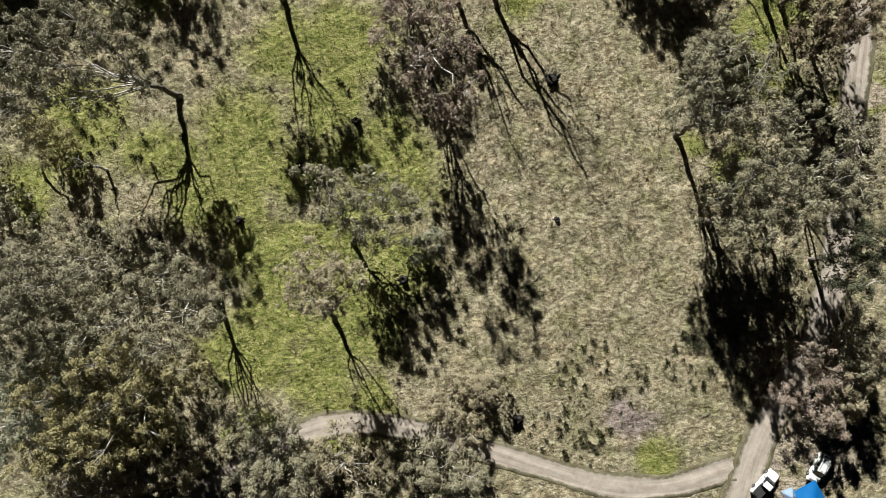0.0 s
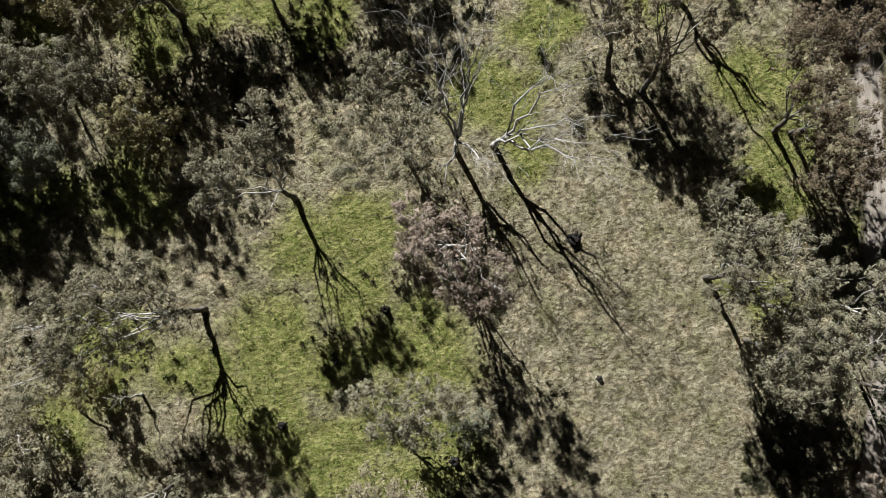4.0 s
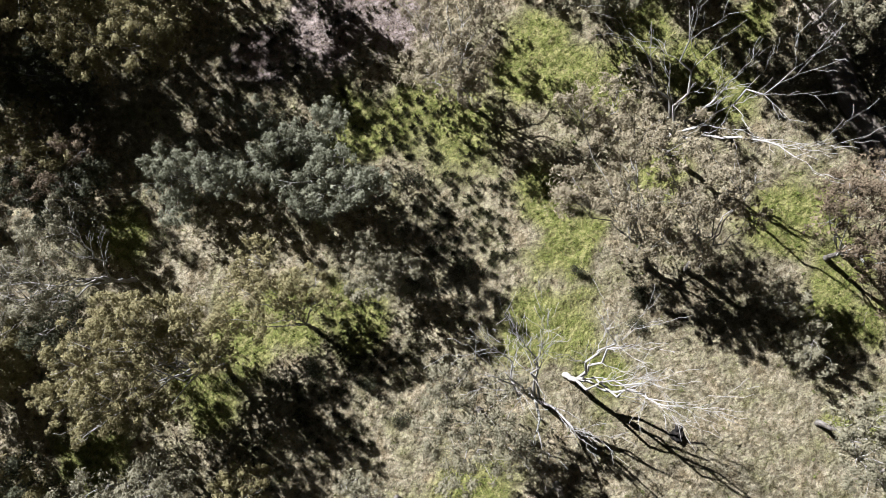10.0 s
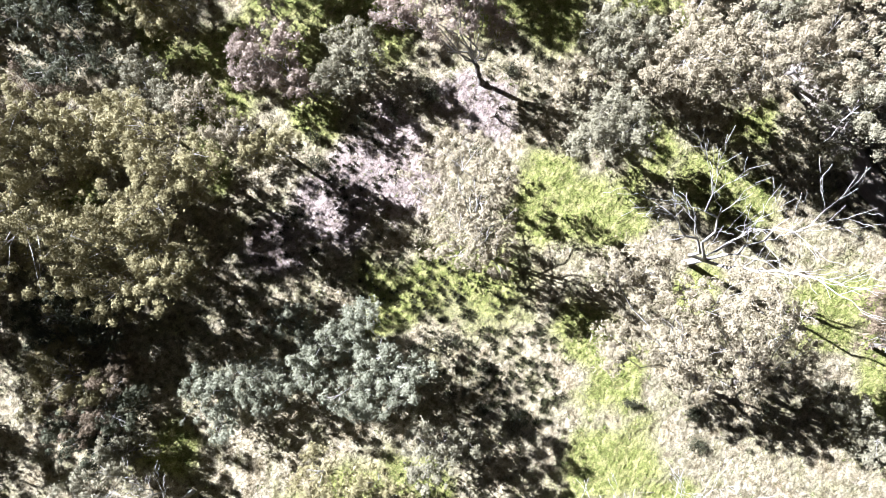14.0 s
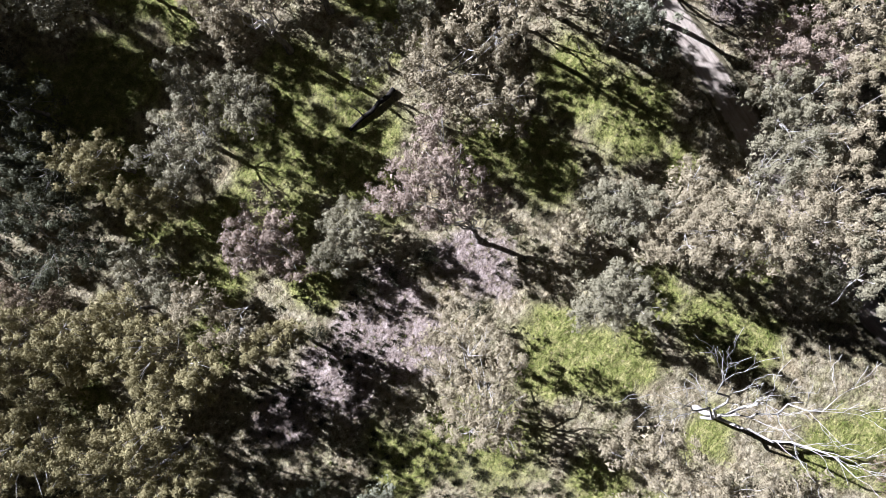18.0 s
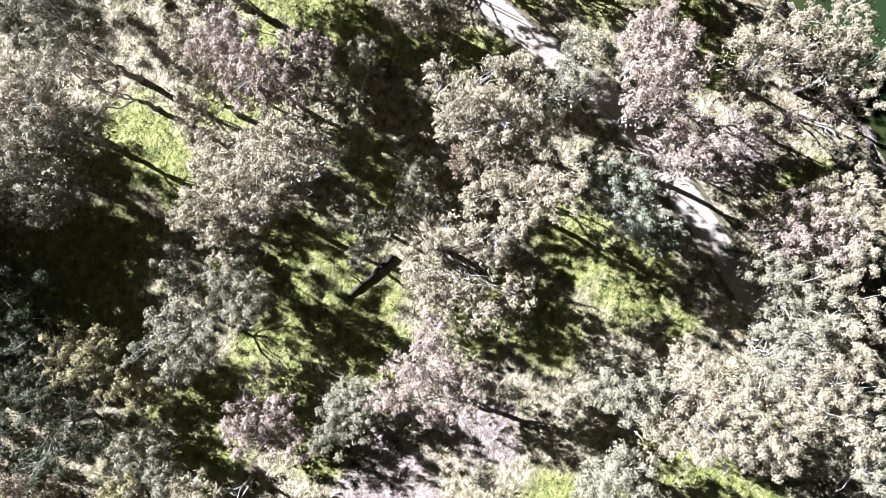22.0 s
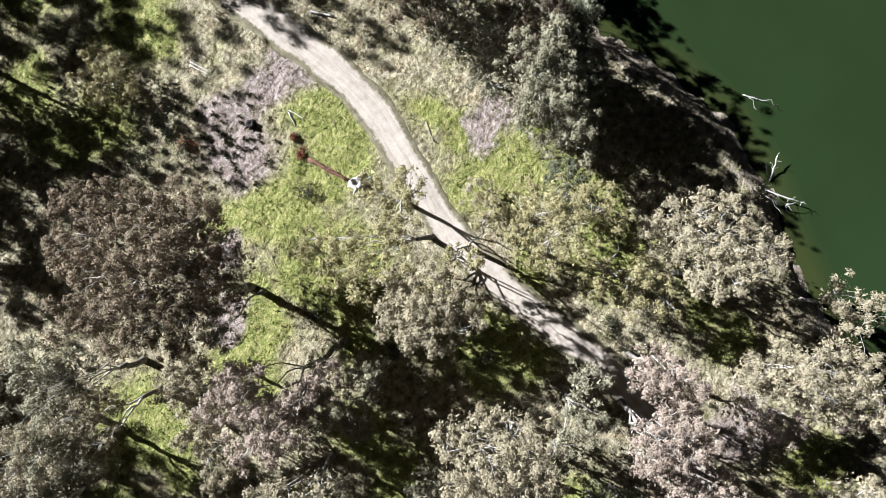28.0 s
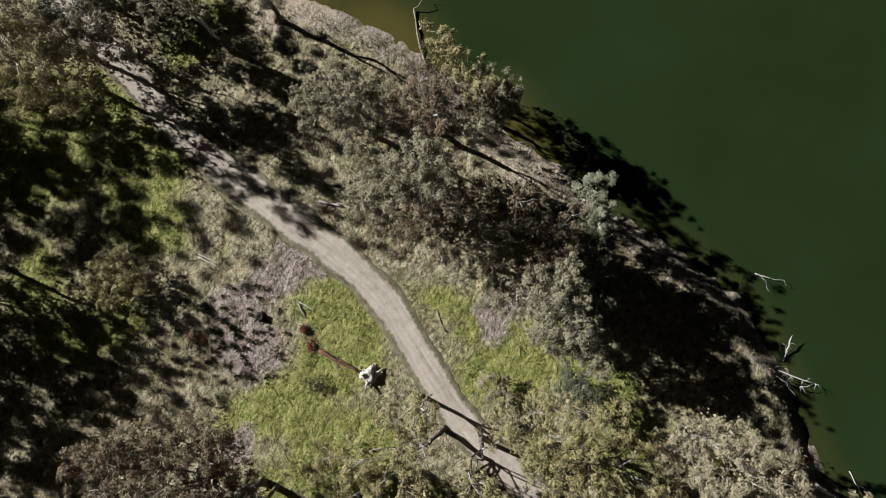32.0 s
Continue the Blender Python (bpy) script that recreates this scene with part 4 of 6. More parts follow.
gum('olive', -13.1, 136.5, (-12.9, 137.3, 10.6, 2.5), (-15.1, 137.1, 10.6, 2.5))
gum('olive', -0.7, 153.7, (-2.3, 153.5, 13.3, 3.0), (0.2, 153.6, 12.6, 2.6), (-2.6, 157.0, 11.7, 2.3))
gum('dark', -6.7, 159.7, (-9.0, 157.2, 10.1, 3.5), (-5.5, 163.2, 8.0, 3.7), (-9.1, 160.4, 10.4, 3.0))
gum('brown', -23.0, 141.9, (-21.5, 146.4, 9.6, 4.3), (-25.6, 142.8, 10.0, 3.6), (-27.1, 137.8, 10.0, 3.6), (-20.9, 141.6, 9.5, 2.7), bare=True)
gum('olive', 0.4, 145.1, (-0.8, 147.2, 9.3, 3.0), (1.2, 144.1, 8.8, 2.2), (-2.1, 144.7, 7.9, 2.1))
gum('grey', 11.3, 147.1, (15.4, 151.3, 12.2, 3.4), (16.0, 153.9, 12.6, 2.6), (9.6, 148.6, 12.2, 3.4), (5.6, 147.3, 11.1, 3.4), (9.3, 144.7, 11.1, 3.4), (12.1, 145.2, 11.4, 2.9), (5.9, 143.8, 10.6, 2.6), bare=True)
gum('grey', 20.4, 144.5, (20.4, 147.2, 13.4, 2.8), (21.0, 143.5, 13.6, 2.5), (17.9, 143.0, 12.9, 2.1), (17.1, 146.4, 12.9, 2.1))
gum('grey', 48.3, 98.5, (47.2, 100.2, 13.4, 2.9), (47.0, 103.2, 10.5, 2.6), (47.6, 96.9, 12.4, 2.9), (51.1, 95.8, 11.8, 2.1), (45.2, 98.7, 9.7, 2.3))
gum('tan', 42.5, 97.0, (40.6, 96.1, 3.1, 3.4), (42.8, 99.8, 3.3, 3.0), bare=True)
gum('grey', 39.0, 89.7, (37.8, 89.6, 14.1, 3.4), (36.2, 92.1, 11.2, 3.3), (41.1, 89.5, 13.4, 2.9), (40.2, 92.5, 12.7, 2.4), (39.3, 86.1, 13.9, 2.1), (33.6, 91.4, 10.8, 2.1))
gum('tan', 52.0, 92.2, (51.8, 94.2, 11.2, 3.3), (56.6, 94.9, 11.4, 2.9), (46.8, 91.7, 14.4, 2.8), (49.0, 90.9, 16.2, 3.2))
gum('tan', 67.4, 76.7, (51.8, 88.9, 18.1, 3.4), (54.1, 85.3, 18.1, 3.4), (58.6, 84.1, 17.3, 3.2), (56.6, 89.6, 16.3, 3.1), (53.4, 91.8, 15.5, 2.8), (55.0, 81.8, 16.5, 2.7), (50.7, 85.9, 15.5, 2.8))
gum('tan', 43.2, 131.5, (40.6, 130.5, 18.4, 3.0), (38.6, 127.6, 18.4, 3.0), (39.1, 124.2, 18.4, 3.0), (40.6, 120.7, 18.4, 3.0), (42.6, 123.6, 17.8, 2.2), (46.6, 119.3, 15.5, 2.8), (44.0, 116.6, 14.9, 2.0), (48.0, 126.1, 17.4, 3.0), (47.0, 130.1, 18.5, 2.7), (42.9, 133.1, 15.8, 2.2), (49.6, 124.5, 16.7, 2.4), bare=True)
gum('grey', 39.2, 137.6, (38.0, 139.0, 11.5, 2.8), (41.2, 138.0, 10.7, 2.3), (35.2, 137.4, 10.9, 2.0))
gum('tan', 29.8, 150.5, (27.5, 153.8, 23.5, 2.7), (25.3, 152.4, 23.5, 2.7), (31.6, 152.5, 23.5, 2.7), (33.4, 149.7, 25.5, 2.7), (30.1, 148.5, 24.7, 2.4), (25.5, 149.5, 22.6, 2.5))
gum('tan', 38.6, 150.7, (37.0, 151.9, 22.5, 2.8), (35.0, 154.1, 21.5, 2.7), (34.1, 147.4, 21.8, 2.3), (37.3, 149.1, 20.7, 2.3), (38.8, 154.1, 21.6, 2.5), (40.6, 151.6, 20.6, 2.6), (41.0, 149.3, 14.7, 2.3), bare=True)
gum('pink', 52.3, 162.0, (43.4, 161.0, 23.1, 3.4), (41.0, 166.0, 21.2, 3.3), (39.6, 160.2, 20.4, 2.9), (43.4, 159.1, 18.4, 3.0), (49.5, 160.3, 15.3, 3.1), (43.8, 167.4, 20.5, 2.7), (46.8, 160.5, 18.7, 2.4))
gum('tan', 35.7, 167.0, (36.5, 166.9, 18.5, 2.7), (36.7, 172.4, 16.5, 2.7), (32.1, 166.0, 12.6, 2.6), (31.0, 161.8, 12.4, 2.9), (39.2, 173.9, 16.7, 2.3))
gum('grey', 49.8, 153.9, (47.0, 155.5, 12.4, 2.9), (47.6, 152.2, 10.6, 2.5), (54.3, 156.2, 13.9, 2.1))
gum('grey', 48.0, 137.5, (46.1, 138.6, 10.5, 2.8), (49.3, 139.7, 10.7, 2.3), (46.1, 135.3, 10.9, 2.0))
gum('grey', 28.6, 181.8, (28.5, 182.0, 24.0, 3.7), (29.5, 185.5, 24.3, 3.1), (30.8, 182.2, 20.4, 2.9), (22.7, 180.8, 18.2, 3.3), bare=True)
gum('tan', 27.4, 176.8, (27.6, 178.9, 18.2, 3.3), (27.5, 177.1, 15.6, 2.6), (23.1, 175.4, 14.7, 2.3), bare=True)
gum('grey', 18.7, 176.6, (16.7, 179.7, 16.1, 3.5), (19.7, 176.7, 16.0, 3.7), (19.9, 174.4, 14.5, 2.7), (14.2, 176.8, 13.5, 2.7))
gum('tan', 56.0, 127.4, (56.4, 127.0, 23.5, 2.7), (53.3, 127.4, 22.5, 2.8), (57.5, 124.2, 22.5, 2.8), (55.5, 131.1, 20.6, 2.6), (52.3, 131.6, 18.5, 2.7))
gum('tan', 59.8, 136.9, (56.9, 139.6, 25.4, 2.9), (60.7, 139.1, 26.4, 2.9), (63.3, 137.4, 26.6, 2.6), (54.5, 139.8, 23.5, 2.7), (59.2, 135.6, 25.4, 2.9), (55.6, 136.3, 22.5, 2.8), (62.4, 133.9, 23.5, 2.7), (60.3, 132.1, 20.7, 2.4), (57.4, 144.6, 22.6, 2.5), bare=True)
gum('grey', 70.9, 133.3, (66.0, 133.1, 20.6, 2.6), (71.0, 134.6, 18.6, 2.5), (69.5, 132.2, 18.8, 2.2), (74.3, 136.2, 16.7, 2.3), bare=True)
gum('brown', 57.4, 131.9, (60.1, 129.1, 16.7, 2.4), (55.8, 132.9, 16.7, 2.4), (53.1, 136.2, 15.7, 2.3))
gum('green', 65.5, 117.0, (63.2, 120.8, 18.4, 3.0), (63.5, 117.6, 19.4, 2.9), (64.5, 113.7, 17.5, 2.7), (64.2, 111.0, 16.7, 2.4), (66.2, 119.9, 18.5, 2.7), (64.7, 123.6, 16.7, 2.3), (66.9, 117.2, 17.7, 2.4))
gum('pink', 75.8, 125.0, (76.6, 127.7, 24.5, 2.7), (78.0, 123.9, 23.6, 2.5), (73.4, 127.6, 23.6, 2.5), (74.2, 123.7, 21.6, 2.5), (71.8, 125.5, 20.7, 2.3), bare=True)
gum('pink', 74.2, 115.7, (72.7, 119.1, 19.4, 2.9), (72.0, 116.4, 22.6, 2.5), (76.5, 115.5, 18.7, 2.4), (69.6, 117.4, 18.7, 2.4), (76.4, 112.0, 16.7, 2.3))
gum('pink', 82.0, 129.4, (81.5, 131.3, 20.4, 2.9), (81.9, 127.9, 20.6, 2.6), (79.4, 131.2, 18.8, 2.2))
gum('tan', 93.9, 116.2, (89.7, 121.1, 16.3, 3.0), (92.0, 118.9, 18.2, 3.3), (96.0, 117.0, 18.2, 3.3), (93.2, 114.6, 16.5, 2.7), (89.2, 118.2, 14.6, 2.5), (96.2, 111.3, 17.4, 3.0), bare=True)
gum('tan', 99.9, 108.9, (100.3, 113.3, 17.2, 3.3), (99.4, 108.5, 16.3, 3.0), (96.6, 105.8, 14.5, 2.8))
gum('pink', 90.7, 109.8, (86.1, 117.5, 13.7, 2.4), (87.2, 110.4, 8.4, 2.9), (90.5, 109.1, 9.6, 2.5), (94.8, 106.4, 11.5, 2.8), bare=True)
gum('tan', 87.4, 93.8, (85.8, 96.9, 13.1, 3.5), (84.7, 91.7, 13.1, 3.5), (90.0, 95.0, 12.4, 2.9))
gum('pink', 80.8, 96.8, (81.5, 98.1, 12.1, 3.5), (78.2, 100.3, 12.4, 2.9), (81.4, 93.9, 13.4, 2.8), (77.1, 97.2, 12.6, 2.6))
gum('grey', 74.2, 91.5, (73.4, 96.6, 12.4, 2.9), (75.2, 92.8, 13.3, 3.2), (70.4, 91.2, 13.3, 3.2), (74.2, 88.7, 14.4, 3.0))
gum('tan', 77.5, 87.2, (79.4, 90.6, 13.1, 3.5), (77.5, 87.8, 16.3, 3.0), (72.5, 84.7, 16.2, 3.2))
gum('grey', 66.4, 87.6, (66.2, 90.2, 13.4, 2.8), (69.0, 87.6, 14.3, 3.1), (64.3, 87.2, 14.5, 2.8), (60.9, 88.2, 13.6, 2.5), bare=True)
gum('tan', 66.9, 79.1, (67.2, 83.6, 15.3, 3.1), (69.5, 79.7, 16.2, 3.3), (62.6, 83.2, 15.5, 2.8), (64.4, 78.7, 16.2, 3.3), (65.4, 74.8, 16.3, 3.0))
gum('brown', 48.1, 177.9, (44.6, 195.3, 20.0, 3.6), (49.3, 193.3, 21.2, 3.3), (50.8, 190.0, 20.2, 3.3), (54.2, 187.8, 18.2, 3.3), (52.5, 183.8, 15.3, 3.1), (41.7, 191.4, 23.3, 3.2), (46.6, 188.3, 25.2, 3.3), (49.6, 184.3, 26.2, 3.3), (50.8, 182.2, 23.3, 3.2), (41.3, 186.4, 24.3, 3.1), (44.8, 182.1, 26.2, 3.3), (47.2, 179.4, 23.3, 3.2), (49.3, 179.9, 18.4, 3.0), (36.8, 185.2, 22.6, 2.5), (39.5, 180.8, 23.5, 2.8), (42.3, 177.8, 22.5, 2.8), (44.4, 176.9, 18.4, 3.0), (47.3, 176.5, 13.5, 2.7))
gum('grey', 49.2, 176.0, (51.5, 179.1, 12.6, 2.6), (44.0, 173.6, 13.8, 2.2), bare=True)
gum('tan', 38.9, 169.1, (37.1, 171.5, 13.3, 3.0), (39.1, 167.7, 12.5, 2.7))
gum('tan', 43.5, 160.5, (41.3, 162.3, 15.2, 3.2), (44.0, 160.0, 12.3, 3.0), bare=True)
gum('tan', 53.1, 156.3, (52.2, 157.0, 4.3, 3.0))
gum('tan', 66.6, 156.4, (65.0, 159.2, 19.2, 3.2), (69.0, 157.3, 20.4, 2.9), (68.9, 153.4, 19.4, 2.9), (63.5, 155.8, 18.4, 3.0), (61.9, 159.2, 17.5, 2.7), (65.7, 162.2, 15.6, 2.6), (65.4, 152.7, 17.5, 2.7))
gum('olive', 73.5, 163.7, (60.7, 172.5, 12.3, 3.0), (64.5, 171.7, 13.5, 2.7), (66.7, 168.4, 15.5, 2.8), (68.2, 164.3, 18.6, 2.5), (63.2, 165.8, 15.5, 2.8), (59.9, 175.5, 10.7, 2.3), (70.1, 167.7, 14.9, 2.0), (59.7, 169.2, 12.8, 2.2), bare=True)
gum('olive', 82.9, 151.0, (81.8, 156.4, 13.5, 2.7), (85.2, 155.0, 15.3, 3.1), (87.5, 151.5, 16.3, 3.0), (91.8, 151.4, 15.5, 2.8), (89.5, 154.9, 14.5, 2.7), (85.8, 158.0, 11.6, 2.6), (82.9, 151.0, 16.4, 2.9), (80.0, 153.0, 15.6, 2.6), bare=True)
gum('olive', 88.4, 141.4, (85.6, 147.3, 15.3, 3.1), (91.2, 147.0, 13.7, 2.4), (84.2, 143.5, 14.5, 2.7), (86.4, 139.1, 13.5, 2.7), (89.3, 135.1, 12.5, 2.7), (89.8, 139.9, 12.7, 2.4), bare=True)
gum('tan', 83.5, 160.5, (81.9, 159.6, 3.5, 2.7), (83.5, 163.4, 2.7, 2.4), bare=True)
gum('tan', 99.0, 137.7, (98.3, 141.8, 14.3, 3.1), (100.2, 140.5, 17.3, 3.0), (100.4, 138.2, 19.4, 2.9), (100.3, 134.3, 19.6, 2.6), (101.2, 131.6, 18.7, 2.4), (96.4, 138.4, 18.4, 3.0), (97.4, 135.3, 19.6, 2.6), (95.1, 139.8, 14.5, 2.8), (94.4, 141.7, 11.5, 2.8), bare=True)
gum('tan', 95.8, 133.1, (94.0, 133.9, 19.4, 2.9), (96.7, 132.1, 18.7, 2.4), (94.4, 135.4, 16.7, 2.3))
gum('tan', 107.0, 116.1, (105.9, 118.6, 14.5, 2.8), (106.4, 115.0, 14.5, 2.8), bare=True)
gum('grey', 95.6, 191.5, (98.4, 191.7, 27.6, 2.6), (95.6, 192.9, 22.5, 2.8), (97.9, 189.5, 25.5, 2.7), (92.5, 193.9, 20.6, 2.6), (92.9, 191.3, 21.4, 2.8), (89.7, 194.4, 18.8, 2.2))
gum('brown', 96.7, 184.8, (94.1, 186.9, 22.5, 2.8), (97.8, 185.9, 22.6, 2.5), (91.1, 188.0, 18.6, 2.5), (94.1, 184.1, 17.5, 2.7), (100.4, 183.5, 18.4, 3.0), bare=True)
gum('grey', 96.4, 176.1, (97.1, 182.1, 17.3, 3.0), (93.8, 179.8, 14.3, 3.1), (97.6, 178.2, 13.3, 3.2), (96.3, 174.4, 10.4, 3.0), (93.0, 173.4, 10.5, 2.8), (94.4, 170.8, 12.5, 2.7), bare=True)
gum('brown', 104.0, 174.5, (102.2, 177.0, 16.3, 3.0), (99.8, 173.5, 15.3, 3.1), (102.9, 173.0, 17.5, 2.7), (106.2, 172.9, 16.5, 2.7), (105.5, 179.6, 13.5, 2.7), bare=True)
gum('grey', 98.7, 165.9, (101.0, 169.8, 19.4, 2.9), (97.8, 170.2, 18.4, 3.0), (98.4, 167.5, 20.4, 2.9), (97.2, 163.9, 18.5, 2.7), (94.8, 166.2, 17.5, 2.7), (96.9, 160.0, 16.6, 2.6))
gum('green', 112.0, 171.6, (113.6, 173.7, 12.9, 2.1), (111.0, 173.2, 12.7, 2.4), (109.3, 170.2, 14.7, 2.3))
gum('grey', 113.2, 191.8, (113.2, 193.3, 13.3, 3.2), (110.1, 193.2, 11.4, 2.9), (112.5, 191.2, 10.6, 2.5), (114.6, 191.1, 10.9, 2.0))
gum('grey', 98.0, 203.9, (97.5, 204.5, 20.3, 3.2), (96.6, 207.4, 20.4, 2.9), (99.9, 203.0, 20.4, 2.9), (95.5, 201.0, 18.6, 2.5), (94.1, 207.4, 18.8, 2.2))
gum('brown', 105.1, 196.6, (101.7, 199.3, 18.2, 3.3), (103.1, 194.8, 20.6, 2.6), (107.6, 195.2, 18.5, 2.8), (105.4, 198.9, 19.6, 2.6), bare=True)
gum('olive', 54.7, 214.7, (55.6, 214.2, 6.2, 4.2))
gum('grey', 92.3, 228.1, (92.4, 229.7, 19.1, 5.0), bare=True)
gum('grey', 101.0, 225.8, (102.0, 224.5, 19.1, 5.0), bare=True)
gum('olive', -33.0, 129.3, (-31.5, 129.7, 19.1, 6.8))
gum('grey', 61.0, -13.2, (61.2, -13.0, 8.0, 2.6), (61.0, -17.6, 7.6, 2.4))
gum('grey', -57.7, -4.8, (-59.0, -5.7, 15.9, 7.3))
gum('green', -60.4, -24.5, (-60.1, -22.9, 14.8, 7.5))
gum('grey', 66.5, 71.0, (65.0, 71.4, 17.0, 7.1))
gum('olive', 73.1, 240.8, (73.0, 239.2, 18.0, 6.9))
gum('grey', -50.7, 91.9, (-51.7, 93.1, 13.8, 6.7), bare=True)
# These 45 trees, mostly out of view, are added to throw shade into it.
gum('olive', -0.5, 207.8, (-1.1, 207.4, 17.9, 11.1))
gum('olive', -11.3, 206.2, (-11.9, 205.8, 17.2, 10.0))
gum('olive', -1.2, 215.9, (-1.8, 215.5, 17.9, 10.0))
gum('olive', -8.5, 206.0, (-9.1, 205.6, 17.2, 10.0))
gum('olive', -4.2, 189.0, (-4.8, 188.6, 13.3, 6.3))
gum('olive', -17.6, 195.6, (-18.2, 195.2, 15.6, 8.4))
gum('olive', -11.7, 200.9, (-12.3, 200.5, 16.4, 9.5))
gum('olive', 53.2, 271.3, (52.6, 270.9, 17.2, 10.0))
gum('olive', 48.1, 256.3, (47.5, 255.9, 17.2, 9.0))
gum('olive', 42.9, 262.8, (42.3, 262.4, 17.9, 9.0))
gum('olive', 27.5, 244.0, (26.9, 243.6, 16.4, 9.0))
gum('olive', 17.7, 236.7, (17.1, 236.3, 16.4, 10.0))
gum('olive', 62.2, 261.3, (61.6, 260.9, 14.8, 6.3))
gum('olive', -76.4, 69.3, (-77.0, 68.9, 15.6, 9.0))
gum('olive', -67.3, 89.8, (-67.9, 89.4, 14.0, 7.4))
gum('olive', -73.8, 101.6, (-74.4, 101.2, 15.6, 8.4))
gum('grey', -70.5, 9.6, (-71.1, 9.2, 14.0, 7.4))
gum('olive', -48.9, 142.5, (-49.5, 142.1, 13.3, 6.3))
gum('olive', -17.3, 188.7, (-17.9, 188.3, 17.2, 8.4))
gum('olive', -28.9, 184.5, (-29.5, 184.1, 15.6, 7.4))
gum('olive', -48.7, 151.9, (-49.3, 151.5, 17.9, 10.0))
gum('olive', -41.9, 140.3, (-42.5, 139.9, 17.2, 8.4))
gum('olive', -58.8, 142.5, (-59.4, 142.1, 17.9, 9.0))
gum('olive', -44.5, 162.2, (-45.1, 161.8, 17.9, 10.0))
gum('olive', -34.2, 158.4, (-34.8, 158.0, 17.9, 9.0))
gum('olive', -27.5, 145.8, (-28.1, 145.4, 16.4, 6.9))
gum('olive', -53.7, 152.8, (-54.3, 152.4, 17.9, 9.0))
gum('olive', -31.7, 178.8, (-32.3, 178.4, 15.6, 7.9))
gum('olive', -18.5, 179.3, (-19.1, 178.9, 14.8, 6.9))
gum('olive', -70.2, 89.1, (-70.8, 88.7, 15.6, 8.4))
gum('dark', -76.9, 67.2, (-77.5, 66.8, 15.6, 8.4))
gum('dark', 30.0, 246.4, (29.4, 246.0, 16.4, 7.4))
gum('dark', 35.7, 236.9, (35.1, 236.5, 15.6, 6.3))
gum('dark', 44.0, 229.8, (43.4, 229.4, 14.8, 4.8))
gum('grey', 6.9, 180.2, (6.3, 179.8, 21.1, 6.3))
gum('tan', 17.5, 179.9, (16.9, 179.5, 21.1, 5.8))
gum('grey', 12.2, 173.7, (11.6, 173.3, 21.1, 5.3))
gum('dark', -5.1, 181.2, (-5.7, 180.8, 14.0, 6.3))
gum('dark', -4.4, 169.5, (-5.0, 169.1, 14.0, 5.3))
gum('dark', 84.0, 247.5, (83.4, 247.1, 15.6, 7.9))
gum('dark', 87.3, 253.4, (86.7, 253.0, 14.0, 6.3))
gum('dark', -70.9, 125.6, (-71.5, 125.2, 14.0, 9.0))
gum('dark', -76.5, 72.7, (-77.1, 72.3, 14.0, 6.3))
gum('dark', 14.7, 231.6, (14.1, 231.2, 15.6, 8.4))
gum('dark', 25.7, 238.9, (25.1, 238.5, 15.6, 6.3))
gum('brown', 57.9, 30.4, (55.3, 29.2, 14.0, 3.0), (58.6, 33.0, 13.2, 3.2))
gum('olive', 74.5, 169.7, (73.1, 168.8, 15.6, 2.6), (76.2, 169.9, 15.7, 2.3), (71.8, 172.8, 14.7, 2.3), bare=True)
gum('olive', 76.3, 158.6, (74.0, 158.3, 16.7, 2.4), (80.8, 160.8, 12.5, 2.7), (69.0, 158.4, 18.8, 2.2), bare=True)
# The next six: low crowns added under riverside trees to make their shade solid.
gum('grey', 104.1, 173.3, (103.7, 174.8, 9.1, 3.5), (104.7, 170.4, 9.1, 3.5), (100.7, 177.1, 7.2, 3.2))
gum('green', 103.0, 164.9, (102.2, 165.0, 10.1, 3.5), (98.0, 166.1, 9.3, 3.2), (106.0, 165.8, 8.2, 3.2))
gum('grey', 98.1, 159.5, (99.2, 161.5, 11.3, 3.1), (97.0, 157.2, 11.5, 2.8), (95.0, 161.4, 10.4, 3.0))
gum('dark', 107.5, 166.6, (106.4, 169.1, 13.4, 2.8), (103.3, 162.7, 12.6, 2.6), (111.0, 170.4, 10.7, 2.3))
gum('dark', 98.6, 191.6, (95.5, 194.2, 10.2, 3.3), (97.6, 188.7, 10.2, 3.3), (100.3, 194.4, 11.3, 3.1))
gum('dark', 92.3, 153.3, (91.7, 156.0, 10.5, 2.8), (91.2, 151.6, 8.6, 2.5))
gum('tan', 77.2, 241.2, (74.9, 241.9, 14.2, 3.3), (78.8, 239.3, 14.6, 2.5), (76.2, 244.1, 15.6, 2.6), bare=True)
gum('tan', 82.0, 235.9, (80.5, 235.5, 12.4, 2.9), (82.0, 238.2, 13.7, 2.4), bare=True)
gum('olive', 114.0, 196.5, (113.0, 194.2, 11.4, 2.9), (113.7, 191.5, 10.8, 2.1), (113.0, 198.5, 11.5, 2.8), (113.1, 202.9, 11.5, 2.8))
# Two lower crown groups added under taller ones to shade the road.
gum('tan', 62.3, 136.2, (58.4, 140.5, 16.2, 3.2), (62.2, 137.2, 16.2, 3.2), (63.9, 132.4, 14.4, 3.0))
gum('tan', 65.8, 155.8, (64.8, 156.4, 11.3, 3.1), (63.1, 159.7, 10.5, 2.8), (67.0, 153.2, 11.5, 2.8))
gum('pink', 80.0, 121.4, (79.4, 124.5, 15.5, 2.8), (78.7, 119.6, 13.5, 2.7))
dead_gum(6.5, 42.8, (7.2, 42.7, 5.0), 0.40, (16.1, 37.9, 20.5), (12.9, 50.1, 20.9), (15.4, 48.3, 18.9), (14.0, 41.3, 19.7), (16.5, 36.2, 17.2))
